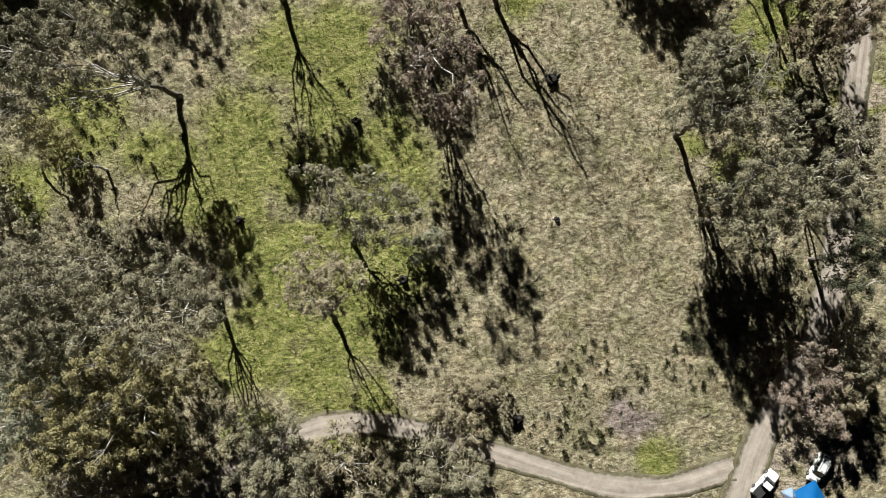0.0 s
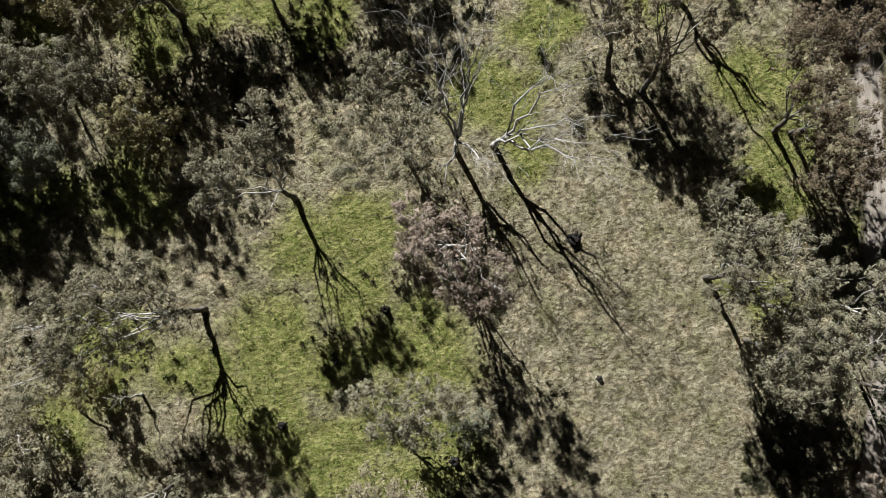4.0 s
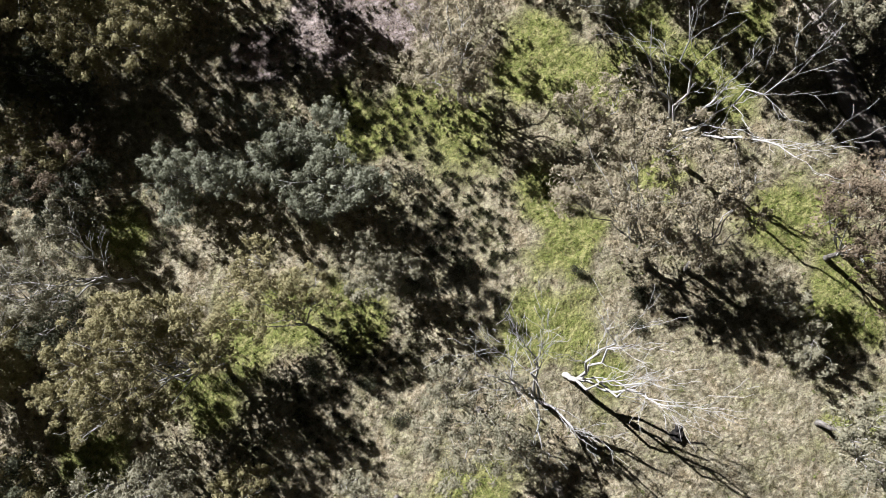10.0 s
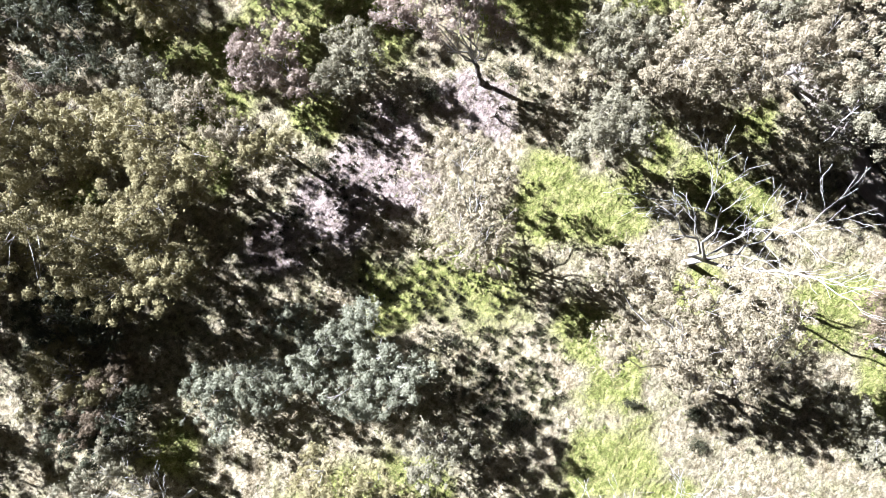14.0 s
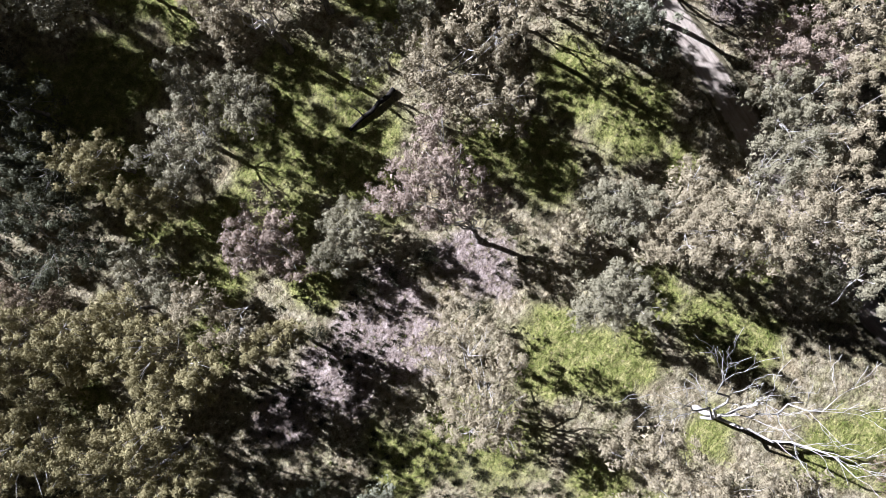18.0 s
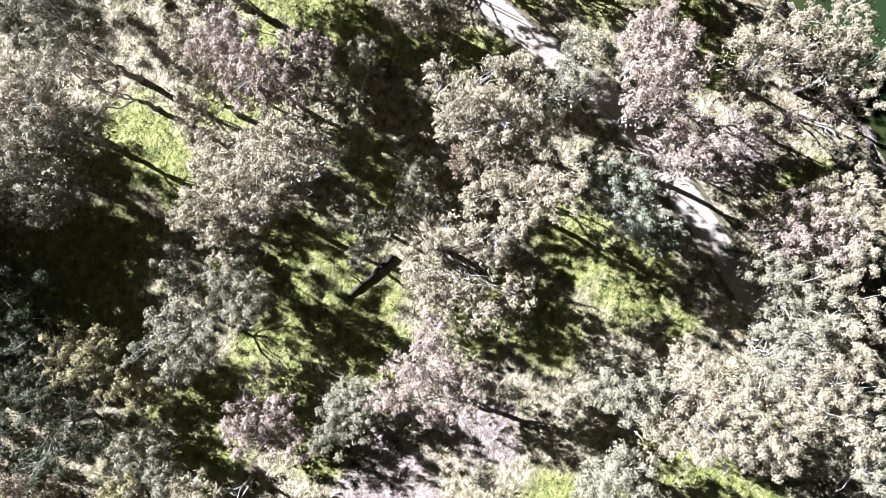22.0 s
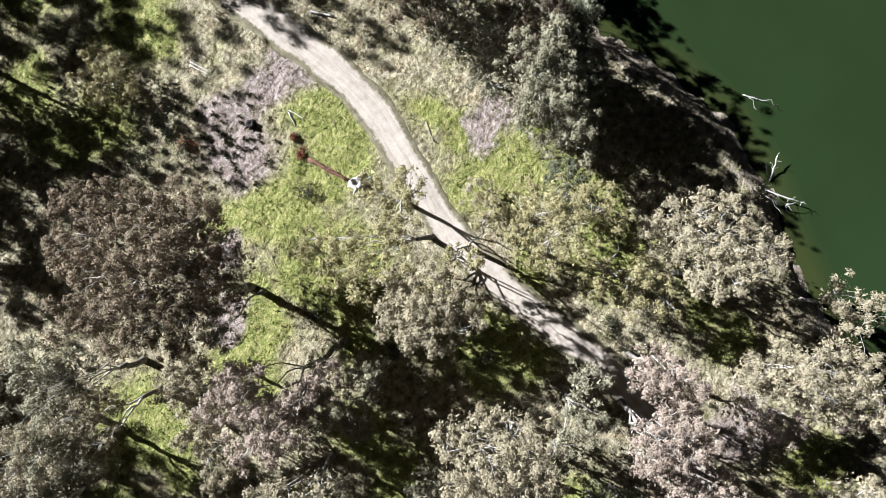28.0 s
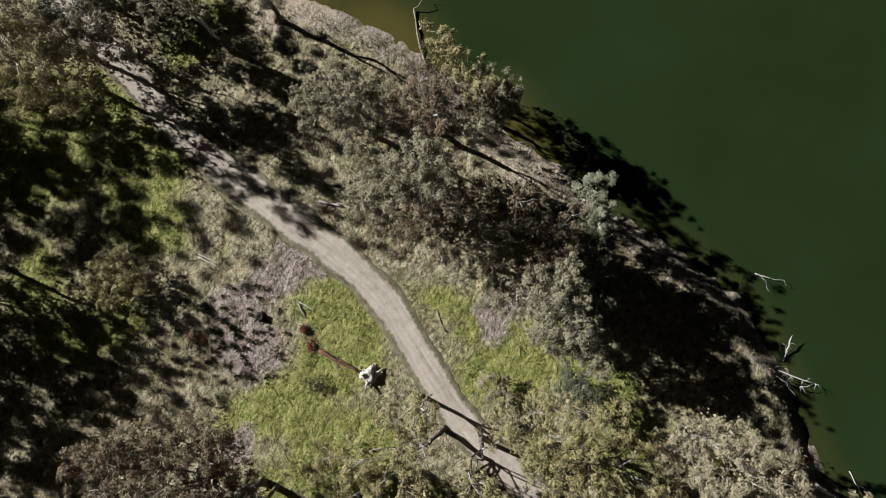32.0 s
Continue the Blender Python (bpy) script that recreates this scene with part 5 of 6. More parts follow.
dead_gum(0.6, 43.0, (0.7, 43.4, 5.0), 0.40, (-3.5, 52.7, 20.1), (-1.4, 55.8, 20.9), (5.1, 53.6, 20.1), (3.4, 54.6, 20.1), (-2.4, 35.3, 8.2), (4.7, 38.0, 14.8))
dead_gum(36.7, 66.9, (37.2, 67.0, 6.0), 0.42, (43.6, 56.9, 21.1), (39.4, 78.7, 22.0), (47.1, 66.5, 21.5), (33.0, 79.0, 20.0), (43.4, 69.3, 18.0))
dead_gum(-44.9, 88.6, (-45.2, 88.8, 4.0), 0.34, (-55.4, 93.9, 15.0), (-52.7, 94.6, 14.0), (-43.1, 95.4, 13.0), (-55.7, 89.8, 12.0))
dead_gum(-53.1, 12.3, (-53.2, 12.4, 2.5), 0.2, (-54.7, 12.8, 6.0))


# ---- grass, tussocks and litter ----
def blades(x, y, rng, count, spread, tall, wide, lean):
    """Upright tufts of pointed blades at the given places."""
    k = len(x)
    z = land(x, y)
    who = np.repeat(np.arange(k), count)
    a = rng.uniform(0, 2 * np.pi, len(who))
    size = rng.uniform(0.6, 1.4, k)[who]
    out = np.stack([np.cos(a), np.sin(a), np.zeros_like(a)], -1)
    foot = np.stack([x[who], y[who], z[who] - 0.04], -1) + out * (rng.uniform(0, spread, len(who)) * size)[:, None]
    tip = foot + out * (rng.uniform(0.2, 1.0, len(who)) * lean * size)[:, None]
    tip[:, 2] += tall * size * rng.uniform(0.6, 1.2, len(who))
    side = np.stack([-np.sin(a), np.cos(a), np.zeros_like(a)], -1) * (wide * size)[:, None]
    v = np.stack([foot - side, foot + side, tip], 1).reshape(-1, 3)
    return v, [np.arange(3 * len(who)).reshape(-1, 3)]


def dry_land(x, y):
    keep = shore(y) - x > 3.0
    keep &= np.abs(x - np.interp(y, ROAD_Y, ROAD_X)) > 3.2
    keep &= np.abs(y - np.interp(x, TRACK_X, TRACK_Y)) > 2.2
    return keep


def scatter_grass():
    rng = np.random.default_rng(5)
    x, y = rng.uniform(-82, 118, 95000), rng.uniform(-50, 262, 95000)
    keep = dry_land(x, y) & (np.abs((x - y * 0.45) + 5) < 95)
    x, y = x[keep], y[keep]
    g = cover(LUSH, x, y) + rng.normal(0, 0.38, len(x))
    for name, pick, material, label in (
        ("green_grass", g > 0.45, GRASS, "short bright green grass tufts"),
        ("straw_grass", g <= 0.45, STRAW, "dry straw-coloured grass tufts"),
    ):
        v, f = blades(x[pick], y[pick], rng, 5, 0.30, 0.26, 0.07, 0.25)
        tagged(new(name, mesh_of(name, v, f, material)), label, "grass", kind="stuff")


scatter_grass()
TUSSOCKS = []


def tussocks(x, y, r, n):
    TUSSOCKS.append((x, y, r, n))


tussocks(8.2, 84.4, 7.9, 60)
tussocks(6.1, 69.6, 7.0, 60)
tussocks(-17.8, 62.3, 6.2, 45)
tussocks(-1.6, 93.0, 5.3, 40)
tussocks(-43.4, 55.0, 5.3, 30)
tussocks(7.4, 75.3, 7.9, 50)
tussocks(7.8, 111.0, 6.2, 30)
tussocks(2.6, 88.6, 7.0, 40)
tussocks(6.2, 68.9, 5.3, 40)
tussocks(-18.2, 65.3, 5.3, 35)
tussocks(-26.2, 56.6, 7.9, 60)
tussocks(-49.5, 16.7, 7.9, 25)
tussocks(-47.8, -2.9, 5.3, 30)
tussocks(23.6, -23.4, 7.9, 60)
tussocks(19.1, -30.5, 5.3, 30)
tussocks(61.6, 195.6, 7.0, 45)
tussocks(64.2, 197.1, 5.3, 20)
tussocks(-14.8, -28.7, 5.3, 20)
tussocks(-43.3, -10.9, 5.3, 25)
tussocks(6.4, 110.3, 6.2, 30)
tussocks(34.8, 106.8, 6.2, 30)
tussocks(-20.1, 21.2, 7.9, 20)
tussocks(-8.3, 109.7, 5.3, 25)
tussocks(39.6, -18.0, 4.4, 25)


def build_tussocks():
    rng = np.random.default_rng(8)
    px, py = [], []
    for x, y, r, n in TUSSOCKS:
        a, d = rng.uniform(0, 6.283, n), r * np.sqrt(rng.uniform(0, 1, n)) * 1.1
        px.append(x + d * np.cos(a))
        py.append(y + d * np.sin(a))
    px, py = np.concatenate(px), np.concatenate(py)
    keep = dry_land(px, py)
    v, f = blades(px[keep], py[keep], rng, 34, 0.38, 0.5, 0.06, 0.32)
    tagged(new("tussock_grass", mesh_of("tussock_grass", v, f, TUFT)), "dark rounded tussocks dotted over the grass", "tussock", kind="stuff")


build_tussocks()


def build_litter():
    rng = np.random.default_rng(11)
    paths = []
    for _ in range(900):
        x, y = rng.uniform(-78, 112), rng.uniform(-45, 258)
        if not dry_land(np.array([x]), np.array([y]))[0] or abs(x - y * 0.45 + 5) > 92:
            continue
        a, ln = rng.uniform(0, 6.28), rng.uniform(0.6, 2.6)
        ex, ey = x + ln * math.cos(a), y + ln * math.sin(a)
        p = bend(rng, (x, y, land_at(x, y) + 0.06), (ex, ey, land_at(ex, ey) + 0.08), 4, 0.05)
        paths.append((p, rng.uniform(0.02, 0.06) * np.linspace(1, 0.5, 4)))
    v, f = tubes(paths, 4)
    tagged(new("fallen_twigs", mesh_of("fallen_twigs", v, f, SPLIT)), "fallen bleached sticks lying in the grass", "twigs", kind="stuff")


build_litter()


# ---- logs, stumps, snags ----
def log(ax, ay, bx, by, thick, material=None, label="weathered pale log lying in the grass", lift=0.0, twigs=0, z=None):
    rng = np.random.default_rng(int(abs(ax * 13 + by * 7)))
    za = (land_at(ax, ay) if z is None else z) + thick * 0.75
    zb = (land_at(bx, by) if z is None else z) + thick * 0.6 + lift
    p = bend(rng, (ax, ay, za), (bx, by, zb), 7, 0.012)
    ob = new("fallen_log")
    tagged(ob, label, "log")
    v, f = tubes([(p, thick * np.array([1.05, 1.0, 0.93, 0.9, 0.83, 0.8, 0.7]))], 9)
    child("trunk", mesh_of("trunk", v, f, material or SPLIT), ob)
    for _ in range(twigs):
        s = rng.integers(2, 7)
        way = p[6] - p[0]
        way = way / np.linalg.norm(way) + rng.normal(0, 0.7, 3)
        way[2] = abs(way[2]) * 0.4 + 0.1
        t = bend(rng, p[s], p[s] + way * rng.uniform(0.6, 1.8), 5, 0.07)
        v, f = tubes([(t, thick * np.linspace(0.45, 0.12, 5))], 5)
        child("branch", mesh_of("branch", v, f, material or SPLIT), ob)
    return ob


RED = bark_matter("red_brown_wood", (0.151, 0.075, 0.046), (0.052, 0.032, 0.023))
log(85.0, 202.0, 86.9, 198.9, 0.2, BONE)
log(65.8, 209.4, 66.9, 206.1, 0.11, BONE, "pale split log on green grass")
log(66.2, 209.7, 67.3, 206.4, 0.10, BONE, "pale split log on green grass")
log(71.4, 193.3, 70.6, 190.9, 0.09, BONE, "short bleached log on bare soil")
log(71.7, 193.4, 72.4, 190.8, 0.09, BONE, "short bleached log on bare soil")
log(85.5, 177.0, 84.1, 174.0, 0.14, None, "thin grey log beside the track")
log(68.4, 185.8, 70.4, 179.2, 0.34, RED, "reddish broken log lying across green grass", 0.0, 3)
log(69.3, 183.6, 70.2, 181.0, 0.16, RED, "short broken log piece on green grass")
log(37.3, 134.9, 28.0, 135.1, 0.40, CHAR, "massive dark fallen trunk in tree shade", 0.0, 2)
log(97.9, 106.2, 99.5, 99.8, 0.24, BONE, "bleached fallen log on the river bank", 0.6, 4)
log(111.0, 204.0, 117.6, 213.3, 0.2, None, "long grey log reaching out over the water", 0.0, 1, WATER_Z + 0.3)
log(112.0, 140.7, 116.5, 127.6, 0.14, BONE, "bare bleached snag over the river edge", 0.9, 14, WATER_Z + 0.4)
log(113.4, 136.9, 118.6, 126.1, 0.13, BONE, "bare bleached snag over the river edge", 0.7, 13, WATER_Z + 0.4)
log(118.0, 131.6, 121.0, 134.0, 0.12, BONE, "forked bleached snag standing out of the water", 1.6, 4, WATER_Z)
log(125.0, 144.4, 126.2, 142.0, 0.11, BONE, "small branch floating on green water", 0.1, 3, WATER_Z)
log(119.8, 180.9, 120.6, 177.9, 0.10, None, "broken branch floating on green water", 0.2, 5, WATER_Z)
log(112.6, 112.0, 111.2, 108.6, 0.08, BONE, "thin stick poking out of the water", 0.6, 1, WATER_Z)


def stump(x, y, r, h, burnt=True):
    rng = np.random.default_rng(int(abs(x * 5 + y * 3)))
    ob = new("tree_stump")
    ob.location = (x, y, land_at(x, y))
    tagged(ob, "short dark charred tree stump in grass" if burnt else "grey upturned stump with a root plate", "stump", "stumps")
    k, ring = 12, []
    prof = np.array([(1.5, -0.2), (1.25, 0.1), (1.0, 0.3), (0.92, 0.75), (0.95, 1.0), (0.55, 0.9)])
    a = np.linspace(0, 2 * np.pi, k, endpoint=False)
    for pr, pz in prof:
        rag = 1 + 0.16 * np.sin(3 * a + 1) + rng.normal(0, 0.06, k)
        zz = h * pz + (rng.normal(0, 0.12 * h, k) if pz > 0.8 else 0)
        ring.append(np.stack([r * pr * rag * np.cos(a), r * pr * rag * np.sin(a), zz + 0 * a], -1))
    v = np.concatenate(ring + [np.array([[0, 0, h * 0.7]])])
    i = (np.arange(len(prof) - 1)[:, None] * k + np.arange(k)[None]).ravel()
    j = (np.arange(len(prof) - 1)[:, None] * k + (np.arange(k)[None] + 1) % k).ravel()
    c = np.arange(k) + (len(prof) - 1) * k
    d = (np.arange(k) + 1) % k + (len(prof) - 1) * k
    child("bole", mesh_of("bole", v, [np.stack([i, j, j + k, i + k], -1), np.stack([c, d, np.full(k, len(v) - 1)], -1)], CHAR if burnt else LIMB), ob)
    for q in range(6):
        b = rng.uniform(0, 6.28)
        reach = r * rng.uniform(1.6, 2.6)
        p = bend(rng, (r * 0.8 * math.cos(b), r * 0.8 * math.sin(b), 0.15 * h + (0.3 * h if not burnt else 0)), (reach * math.cos(b), reach * math.sin(b), -0.08 if burnt else h * rng.uniform(0, 1.0)), 4, 0.05)
        v2, f2 = tubes([(p, r * np.linspace(0.3, 0.08, 4))], 5)
        child("root", mesh_of("root", v2, f2, CHAR if burnt else LIMB), ob)
    return ob


stump(-6.4, -5.1, 0.55, 0.9)
stump(11.6, -27.1, 0.55, 0.8)
stump(-13.7, 19.9, 0.45, 0.8)
stump(-32.2, 4.3, 0.45, 0.7)
stump(-22.6, 13.0, 0.4, 0.6)
stump(16.9, 26.3, 0.8, 0.7)
stump(17.8, 4.3, 0.35, 0.4)
stump(66.0, 196.0, 0.6, 0.7)
stump(71.2, 177.7, 1.0, 1.5, False)

RUST = leaf_matter("rust_red_leaves", (0.118, 0.038, 0.021), (0.230, 0.094, 0.056), (0.031, 0.014, 0.009))
SCRUB = leaf_matter("dark_scrub_leaves", (0.030, 0.031, 0.016), (0.066, 0.066, 0.035), (0.017, 0.016, 0.010))


def shrub(x, y, r, tall, material, label):
    rng = np.random.default_rng(int(abs(x * 11 + y * 23)))
    ob = new("bush")
    ob.location = (x, y, land_at(x, y))
    tagged(ob, label, "bush", "low bushes")
    paths, spots = [], []
    for _ in range(9):
        a, d = rng.uniform(0, 6.28), r * math.sqrt(rng.uniform(0.05, 0.8))
        end = (d * math.cos(a), d * math.sin(a), tall * rng.uniform(0.45, 0.9))
        paths.append((bend(rng, (0, 0, -0.1), end, 4, 0.06), 0.04 * np.linspace(1, 0.4, 4)))
        spots.append(end)
    v, f = tubes(paths, 4)
    child("stems", mesh_of("stems", v, f, BARK), ob)
    spots = np.array(spots)
    k = int(9 * 42 * max(r, 0.8))
    pos = spots[rng.integers(0, 9, k)] + rng.normal(0, 0.30, (k, 3)) * np.array([r, r, tall * 0.6])
    pos[:, 2] = np.maximum(pos[:, 2], 0.05)
    axis = rng.normal(size=(k, 3))
    axis /= np.linalg.norm(axis, axis=1, keepdims=True)
    side = np.cross(axis, rng.normal(size=(k, 3)))
    side /= np.linalg.norm(side, axis=1, keepdims=True)
    ln, wd = rng.uniform(0.18, 0.4, k)[:, None], rng.uniform(0.08, 0.16, k)[:, None]
    v = np.stack([pos + side * wd / 2, pos - side * wd / 2, pos + axis * ln], 1).reshape(-1, 3)
    child("foliage", mesh_of("foliage", v, [np.arange(3 * k).reshape(-1, 3)], material), ob)
    return ob


shrub(68.4, 187.5, 1.0, 0.6, RUST, "low rust-red bush on bare soil")
shrub(56.9, 200.5, 1.3, 0.8, RUST, "low rust-red bush on bare soil")
shrub(30.4, 199.8, 1.6, 1.0, RUST, "low rust-red bush on bare soil")
shrub(69.2, 189.9, 0.5, 0.4, RUST, "low rust-red bush on bare soil")
shrub(-38.9, 67.3, 0.9, 0.7, SCRUB, "dark green low scrub bush in grass")
shrub(-31.8, 62.8, 1.2, 1.3, SCRUB, "dark green low scrub bush in grass")
shrub(-27.3, 62.6, 1.6, 1.1, SCRUB, "dark green low scrub bush in grass")
shrub(-20.7, 56.4, 1.1, 0.9, SCRUB, "dark green low scrub bush in grass")
shrub(-18.7, 49.5, 1.4, 0.7, SCRUB, "dark green low scrub bush in grass")
shrub(-53.8, 43.8, 0.9, 1.3, SCRUB, "dark green low scrub bush in grass")
shrub(-63.2, 42.5, 1.2, 1.1, SCRUB, "dark green low scrub bush in grass")
shrub(-69.6, 42.3, 1.6, 0.9, SCRUB, "dark green low scrub bush in grass")
shrub(22.8, 48.1, 1.1, 0.7, SCRUB, "dark green low scrub bush in grass")
shrub(20.0, 44.3, 1.4, 1.3, SCRUB, "dark green low scrub bush in grass")
shrub(31.3, 42.3, 0.9, 1.1, SCRUB, "dark green low scrub bush in grass")
shrub(-1.8, 69.9, 1.2, 0.9, SCRUB, "dark green low scrub bush in grass")
shrub(-7.2, 66.6, 1.6, 0.7, SCRUB, "dark green low scrub bush in grass")
shrub(16.2, 56.0, 1.1, 1.3, SCRUB, "dark green low scrub bush in grass")
shrub(22.2, 48.4, 1.4, 1.1, SCRUB, "dark green low scrub bush in grass")
shrub(-4.3, 74.5, 0.9, 0.9, SCRUB, "dark green low scrub bush in grass")
shrub(-4.1, 83.3, 1.2, 0.7, SCRUB, "dark green low scrub bush in grass")
shrub(1.1, 65.1, 1.6, 1.3, SCRUB, "dark green low scrub bush in grass")
shrub(-34.4, 64.3, 1.1, 1.1, SCRUB, "dark green low scrub bush in grass")
shrub(-31.7, 57.2, 1.4, 0.9, SCRUB, "dark green low scrub bush in grass")
shrub(-41.7, 50.4, 0.9, 0.7, SCRUB, "dark green low scrub bush in grass")
shrub(13.1, 115.8, 1.2, 1.3, SCRUB, "dark green low scrub bush in grass")
shrub(2.4, 115.6, 1.6, 1.1, SCRUB, "dark green low scrub bush in grass")
shrub(-5.4, 111.8, 1.1, 0.9, SCRUB, "dark green low scrub bush in grass")
shrub(0.7, 81.0, 1.4, 0.7, SCRUB, "dark green low scrub bush in grass")
shrub(2.5, 74.9, 0.9, 1.3, SCRUB, "dark green low scrub bush in grass")
shrub(17.4, 114.1, 1.2, 1.1, SCRUB, "dark green low scrub bush in grass")
shrub(23.6, 112.9, 1.6, 0.9, SCRUB, "dark green low scrub bush in grass")
shrub(35.4, 107.5, 1.1, 0.7, SCRUB, "dark green low scrub bush in grass")
shrub(23.1, 101.2, 1.4, 1.3, SCRUB, "dark green low scrub bush in grass")
shrub(5.0, 118.9, 0.9, 1.1, SCRUB, "dark green low scrub bush in grass")
shrub(80.7, 88.4, 1.2, 0.9, SCRUB, "dark green low scrub bush in grass")
shrub(75.7, 98.2, 1.6, 0.7, SCRUB, "dark green low scrub bush in grass")
shrub(55.8, 200.1, 1.1, 1.3, SCRUB, "dark green low scrub bush in grass")
shrub(49.6, 205.0, 1.4, 1.1, SCRUB, "dark green low scrub bush in grass")
shrub(55.8, 203.8, 0.9, 0.9, SCRUB, "dark green low scrub bush in grass")
shrub(83.5, 134.8, 1.2, 0.7, SCRUB, "dark green low scrub bush in grass")
shrub(65.6, 144.2, 1.6, 1.3, SCRUB, "dark green low scrub bush in grass")
shrub(57.0, 155.3, 1.1, 1.1, SCRUB, "dark green low scrub bush in grass")
shrub(52.1, 167.7, 1.4, 0.9, SCRUB, "dark green low scrub bush in grass")
shrub(-34.4, -5.5, 0.9, 0.7, SCRUB, "dark green low scrub bush in grass")
shrub(-46.9, 0.7, 1.2, 1.3, SCRUB, "dark green low scrub bush in grass")
shrub(-64.8, -0.2, 1.6, 1.1, SCRUB, "dark green low scrub bush in grass")
shrub(-67.5, -10.9, 1.1, 0.9, SCRUB, "dark green low scrub bush in grass")
shrub(53.8, -2.9, 1.4, 0.7, SCRUB, "dark green low scrub bush in grass")
shrub(50.3, 0.7, 0.9, 1.3, SCRUB, "dark green low scrub bush in grass")
shrub(44.9, -13.6, 1.2, 1.1, SCRUB, "dark green low scrub bush in grass")
shrub(39.6, -14.4, 1.6, 0.9, SCRUB, "dark green low scrub bush in grass")
shrub(56.2, 206.2, 1.1, 0.7, SCRUB, "dark green low scrub bush in grass")
shrub(55.0, 209.9, 1.4, 1.3, SCRUB, "dark green low scrub bush in grass")
shrub(52.6, 217.4, 0.9, 1.1, SCRUB, "dark green low scrub bush in grass")
shrub(94.8, 150.0, 1.2, 0.9, SCRUB, "dark green low scrub bush in grass")
shrub(92.4, 152.5, 1.6, 0.7, SCRUB, "dark green low scrub bush in grass")
shrub(64.5, 182.6, 1.1, 1.3, SCRUB, "dark green low scrub bush in grass")

# ---- camp: vehicles and shelter ----
PAINT = plain_matter("white_car_paint", (0.66, 0.66, 0.65), (0.72, 0.72, 0.71), 3.0, 0.25, 0.5)
PANE = plain_matter("dark_car_glass", (0.007, 0.008, 0.01), (0.012, 0.013, 0.015), 3.0, 0.05, 0.6)
RUBBER = plain_matter("tyre_rubber", (0.012, 0.012, 0.012), (0.021, 0.02, 0.019), 8.0, 0.9)
STEEL = plain_matter("grey_steel", (0.18, 0.18, 0.18), (0.252, 0.252, 0.252), 6.0, 0.4, 0.5, 0.8)
TRAY = plain_matter("dark_tray_cover", (0.021, 0.021, 0.023), (0.042, 0.042, 0.042), 5.0, 0.7)
LAMP = plain_matter("lamp_glass", (0.33, 0.33, 0.312), (0.42, 0.42, 0.408), 9.0, 0.1, 0.6)
REDLAMP = plain_matter("red_lamp_glass", (0.18, 0.006, 0.006), (0.24, 0.012, 0.012), 9.0, 0.1, 0.6)
TARP = plain_matter("blue_canopy_cloth", (0., 0.078, 0.252), (0.004, 0.084, 0.235), 1.2, 0.6, 0.3, relief=0.03)
PALE = plain_matter("pale_blue_cloth", (0.126, 0.176, 0.260), (0.176, 0.227, 0.302), 2.0, 0.7, 0.2, relief=0.02)


def loft(sections, bevel=0.0):
    """A closed body through cross-sections, each a list of points of the same number."""
    bm = bmesh.new()
    rings = [[bm.verts.new(p) for p in sec] for sec in sections]
    k = len(rings[0])
    for a, b in zip(rings, rings[1:]):
        for i in range(k):
            bm.faces.new((a[i], a[(i + 1) % k], b[(i + 1) % k], b[i]))
    bm.faces.new(list(reversed(rings[0])))
    bm.faces.new(rings[-1])
    bmesh.ops.recalc_face_normals(bm, faces=bm.faces)
    if bevel:
        bmesh.ops.bevel(bm, geom=list(bm.edges), offset=bevel, segments=2, affect="EDGES", clamp_overlap=True)
    return bm


def slab(x0, x1, y0, y1, z0, z1, bevel=0.03):
    return loft([[(x, y0, z0), (x, y1, z0), (x, y1, z1), (x, y0, z1)] for x in (x0, x1)], bevel)


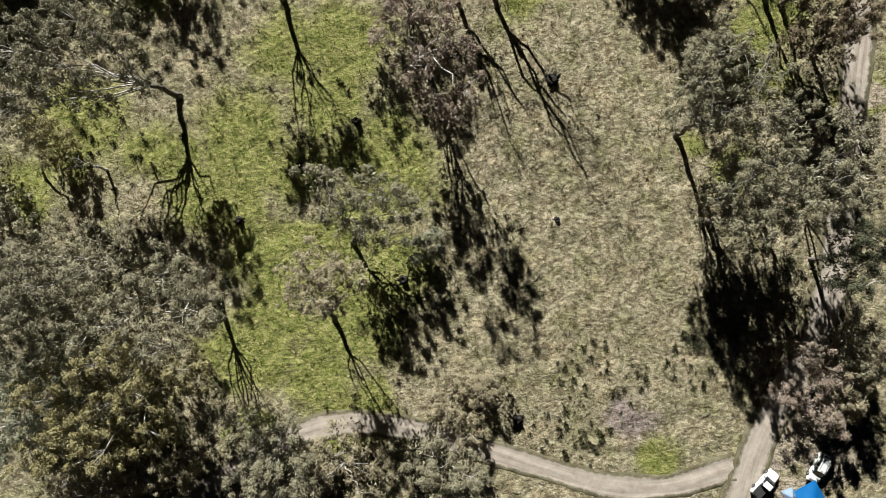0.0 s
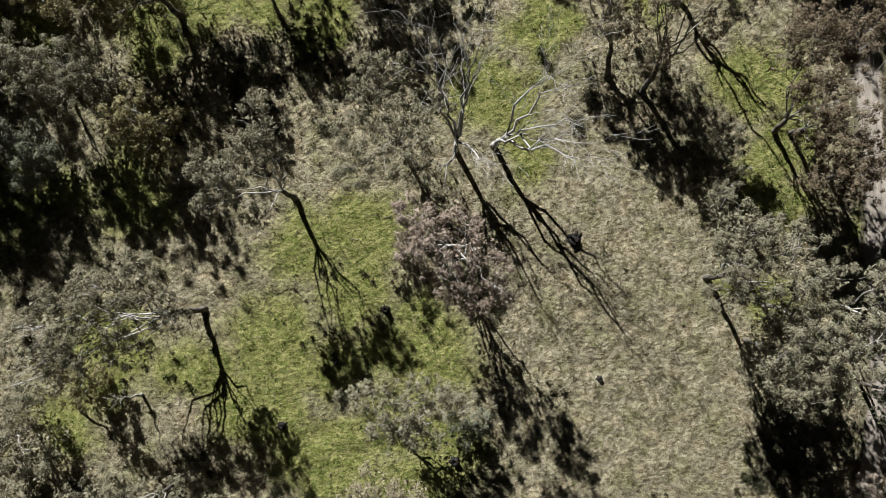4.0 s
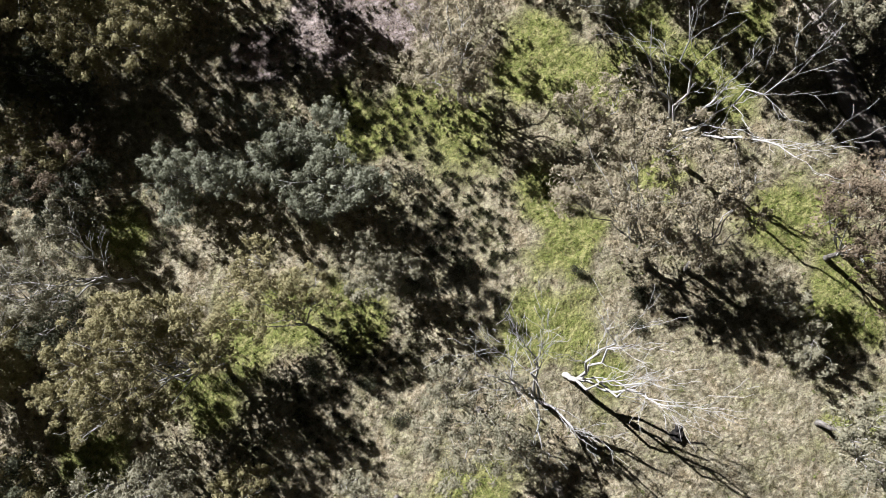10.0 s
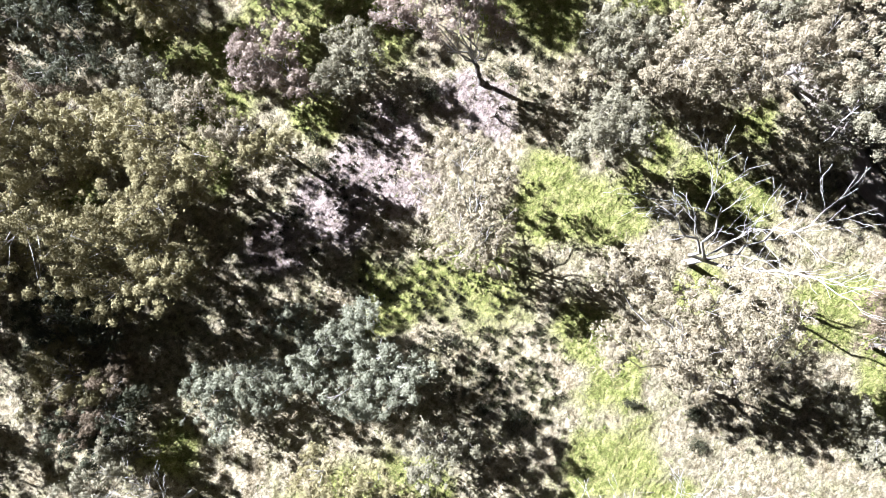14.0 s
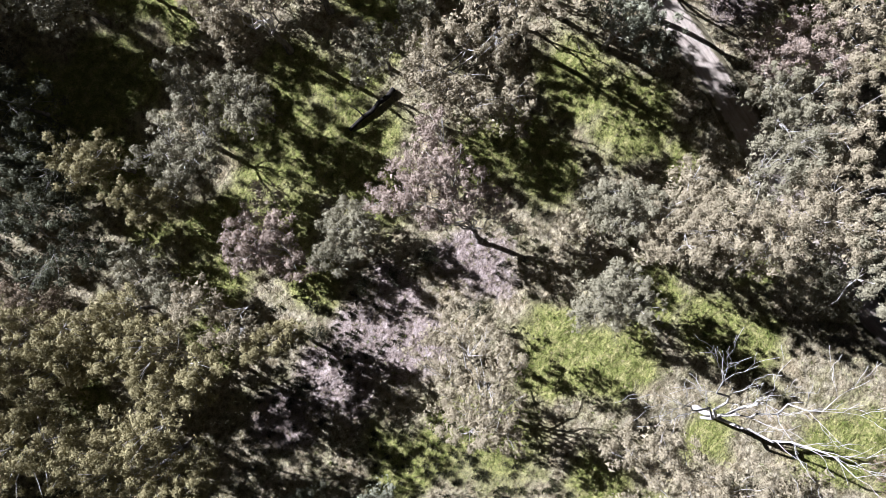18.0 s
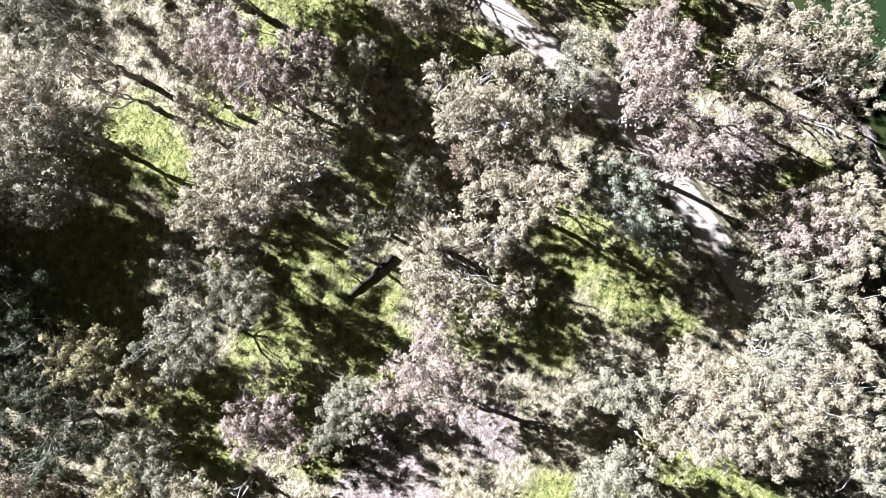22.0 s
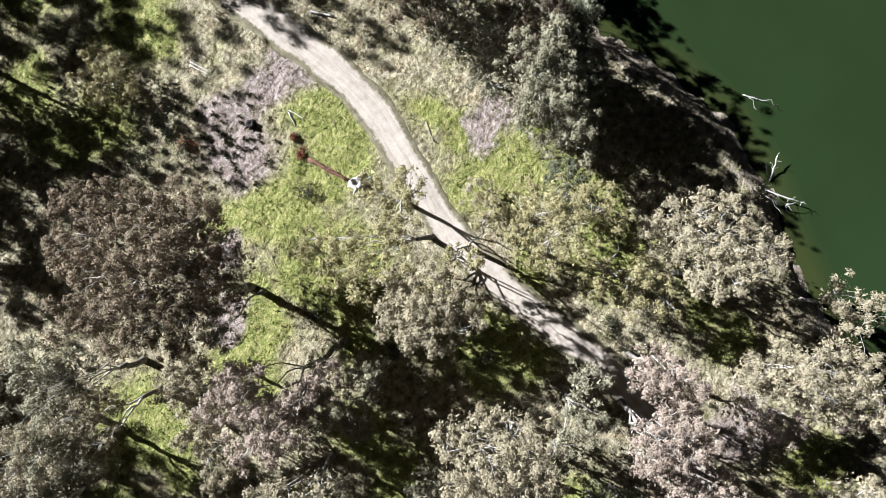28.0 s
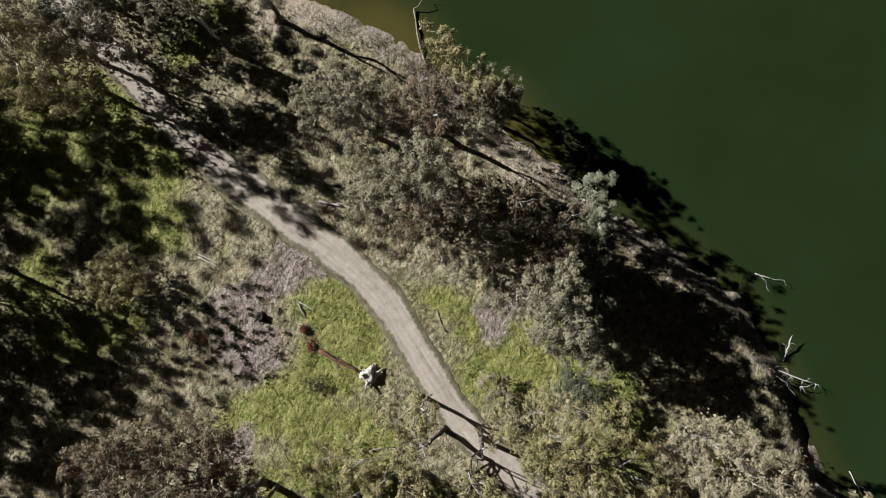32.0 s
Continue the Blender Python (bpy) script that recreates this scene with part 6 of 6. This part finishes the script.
def vehicle(x, y, heading, ute, label):
    car = new("ute" if ute else "station_wagon")
    car.matrix_world = Matrix.Translation((x, y, land_at(x, y) + 0.02)) @ Matrix.Rotation(heading, 4, "Z")
    tagged(car, label, "car", "parked vehicles")
    w = 0.92
    prof = [(-2.45, 0.45, 0.78, 0.9), (-2.3, 0.32, 1.02, 0.97), (0.9, 0.3, 1.04, 1.0), (2.0, 0.32, 0.98, 0.96), (2.4, 0.45, 0.72, 0.85)]
    part("body", loft([[(a, -w * s, lo), (a, w * s, lo), (a, w * s * 0.96, hi), (a, -w * s * 0.96, hi)] for a, lo, hi, s in prof], 0.06), PAINT, car)
    back = -0.75 if ute else -2.25
    cab = [(back, 1.0, 0.88), (back + 0.25, 1.62, 0.74), (0.35, 1.64, 0.74), (1.05, 1.0, 0.88)]
    part("cabin_glass", loft([[(a, -w * s, 0.98), (a, w * s, 0.98), (a, w * s, h), (a, -w * s, h)] for a, h, s in cab], 0.04), PANE, car, "dark tinted windows")
    part("roof", slab(back + 0.2, 0.42, -0.72, 0.72, 1.62, 1.70, 0.04), PAINT, car)
    for sy in (-1, 1):
        part("pillar", slab(-0.2, -0.1, sy * 0.78 - 0.06, sy * 0.78 + 0.06, 1.0, 1.62, 0.01), PAINT, car)
        part("headlight", slab(2.27, 2.4, sy * 0.62 - 0.16, sy * 0.62 + 0.16, 0.66, 0.82), LAMP, car, "clear headlight")
        part("taillight", slab(-2.49, -2.36, sy * 0.74 - 0.1, sy * 0.74 + 0.1, 0.66, 0.88), REDLAMP, car, "red tail light")
        part("mirror", slab(0.62, 0.8, sy * 1.0 - 0.12, sy * 1.0 + 0.12, 1.0, 1.16), TRAY, car, "dark side mirror")
    if ute:
        part("tray_cover", slab(-2.35, -0.82, -0.8, 0.8, 1.02, 1.14, 0.04), TRAY, car, "dark soft cover over the tray")
    else:
        for sy in (-0.5, 0.5):
            part("roof_rail", slab(-1.8, 0.2, sy - 0.03, sy + 0.03, 1.70, 1.76, 0.01), STEEL, car)
    part("windscreen", loft([[(0.46, -0.66, 1.63), (0.46, 0.66, 1.63), (0.48, 0.66, 1.66), (0.48, -0.66, 1.66)], [(1.04, -0.8, 1.03), (1.04, 0.8, 1.03), (1.07, 0.8, 1.06), (1.07, -0.8, 1.06)]]), PANE, car, "dark windscreen")
    part("bumper", slab(2.32, 2.5, -0.8, 0.8, 0.42, 0.6), STEEL, car, "grey steel bumper")
    for ax in (-1.45, 1.5):
        for sy in (-1, 1):
            bm = bmesh.new()
            bmesh.ops.create_cone(bm, cap_ends=True, segments=20, radius1=0.37, radius2=0.37, depth=0.26, matrix=Matrix.Translation((ax, sy * 0.82, 0.37)) @ Matrix.Rotation(math.pi / 2, 4, "X"))
            bmesh.ops.bevel(bm, geom=[e for e in bm.edges if len(e.link_faces) == 2 and abs(e.calc_face_angle(0)) > 1], offset=0.04, segments=2, affect="EDGES")
            wheel = part("wheel", bm, RUBBER, car)
            bm = bmesh.new()
            bmesh.ops.create_cone(bm, cap_ends=True, segments=16, radius1=0.22, radius2=0.18, depth=0.05, matrix=Matrix.Translation((ax, sy * 0.96, 0.37)) @ Matrix.Rotation(-sy * math.pi / 2, 4, "X"))
            part("rim", bm, STEEL, wheel)
    return car


vehicle(50.3, -37.0, math.atan2(0.7, 0.62), True, "white utility vehicle with a dark tray cover on bare dirt")
vehicle(58.7, -34.6, math.atan2(-0.88, -0.47), False, "white station wagon parked on bare dirt")


def shelter(x, y, half, turn, material, label):
    ob = new("camp_shelter")
    ob.matrix_world = Matrix.Translation((x, y, land_at(x, y))) @ Matrix.Rotation(turn, 4, "Z")
    tagged(ob, label, "canopy")
    n = 9
    g = np.linspace(-1, 1, n)
    gx, gy = np.meshgrid(g, g)
    peak = np.maximum(np.abs(gx), np.abs(gy))
    z = 2.15 + 1.0 * (1 - peak) - 0.12 * np.sin(np.pi * peak) * np.cos(np.arctan2(gy, gx) * 2) ** 2
    top = np.stack([gx * half, gy * half, z], -1).reshape(-1, 3)
    low = top - np.array([0, 0, 0.03])
    i = (np.arange(n - 1)[:, None] * n + np.arange(n - 1)[None]).ravel()
    q = np.stack([i, i + 1, i + n + 1, i + n], -1)
    child("canopy", mesh_of("canopy", np.concatenate([top, low]), [q, q[:, ::-1] + n * n], material), ob)
    for sx in (-1, 1):
        for sy in (-1, 1):
            c = half * 0.97
            v, f = tubes([([(sx * c, sy * c, -0.1), (sx * c, sy * c, 1.2), (sx * c, sy * c, 2.14)], [0.03, 0.03, 0.03])], 6)
            child("pole", mesh_of("pole", v, f, STEEL), ob)
    for a, b in (((-1, -1), (1, -1)), ((1, -1), (1, 1)), ((1, 1), (-1, 1)), ((-1, 1), (-1, -1))):
        bm = loft([[(p[0] * half, p[1] * half, h) for h in (1.93, 2.17)] + [(p[0] * half * 0.985, p[1] * half * 0.985, h) for h in (2.17, 1.93)] for p in (a, b)])
        part("valance", bm, material, ob)
    return ob


shelter(56.3, -39.4, 2.5, 0.5, TARP, "bright blue peaked camp shelter on four poles")
shelter(53.2, -38.2, 0.9, 0.4, PALE, "small pale blue shade cloth on poles")
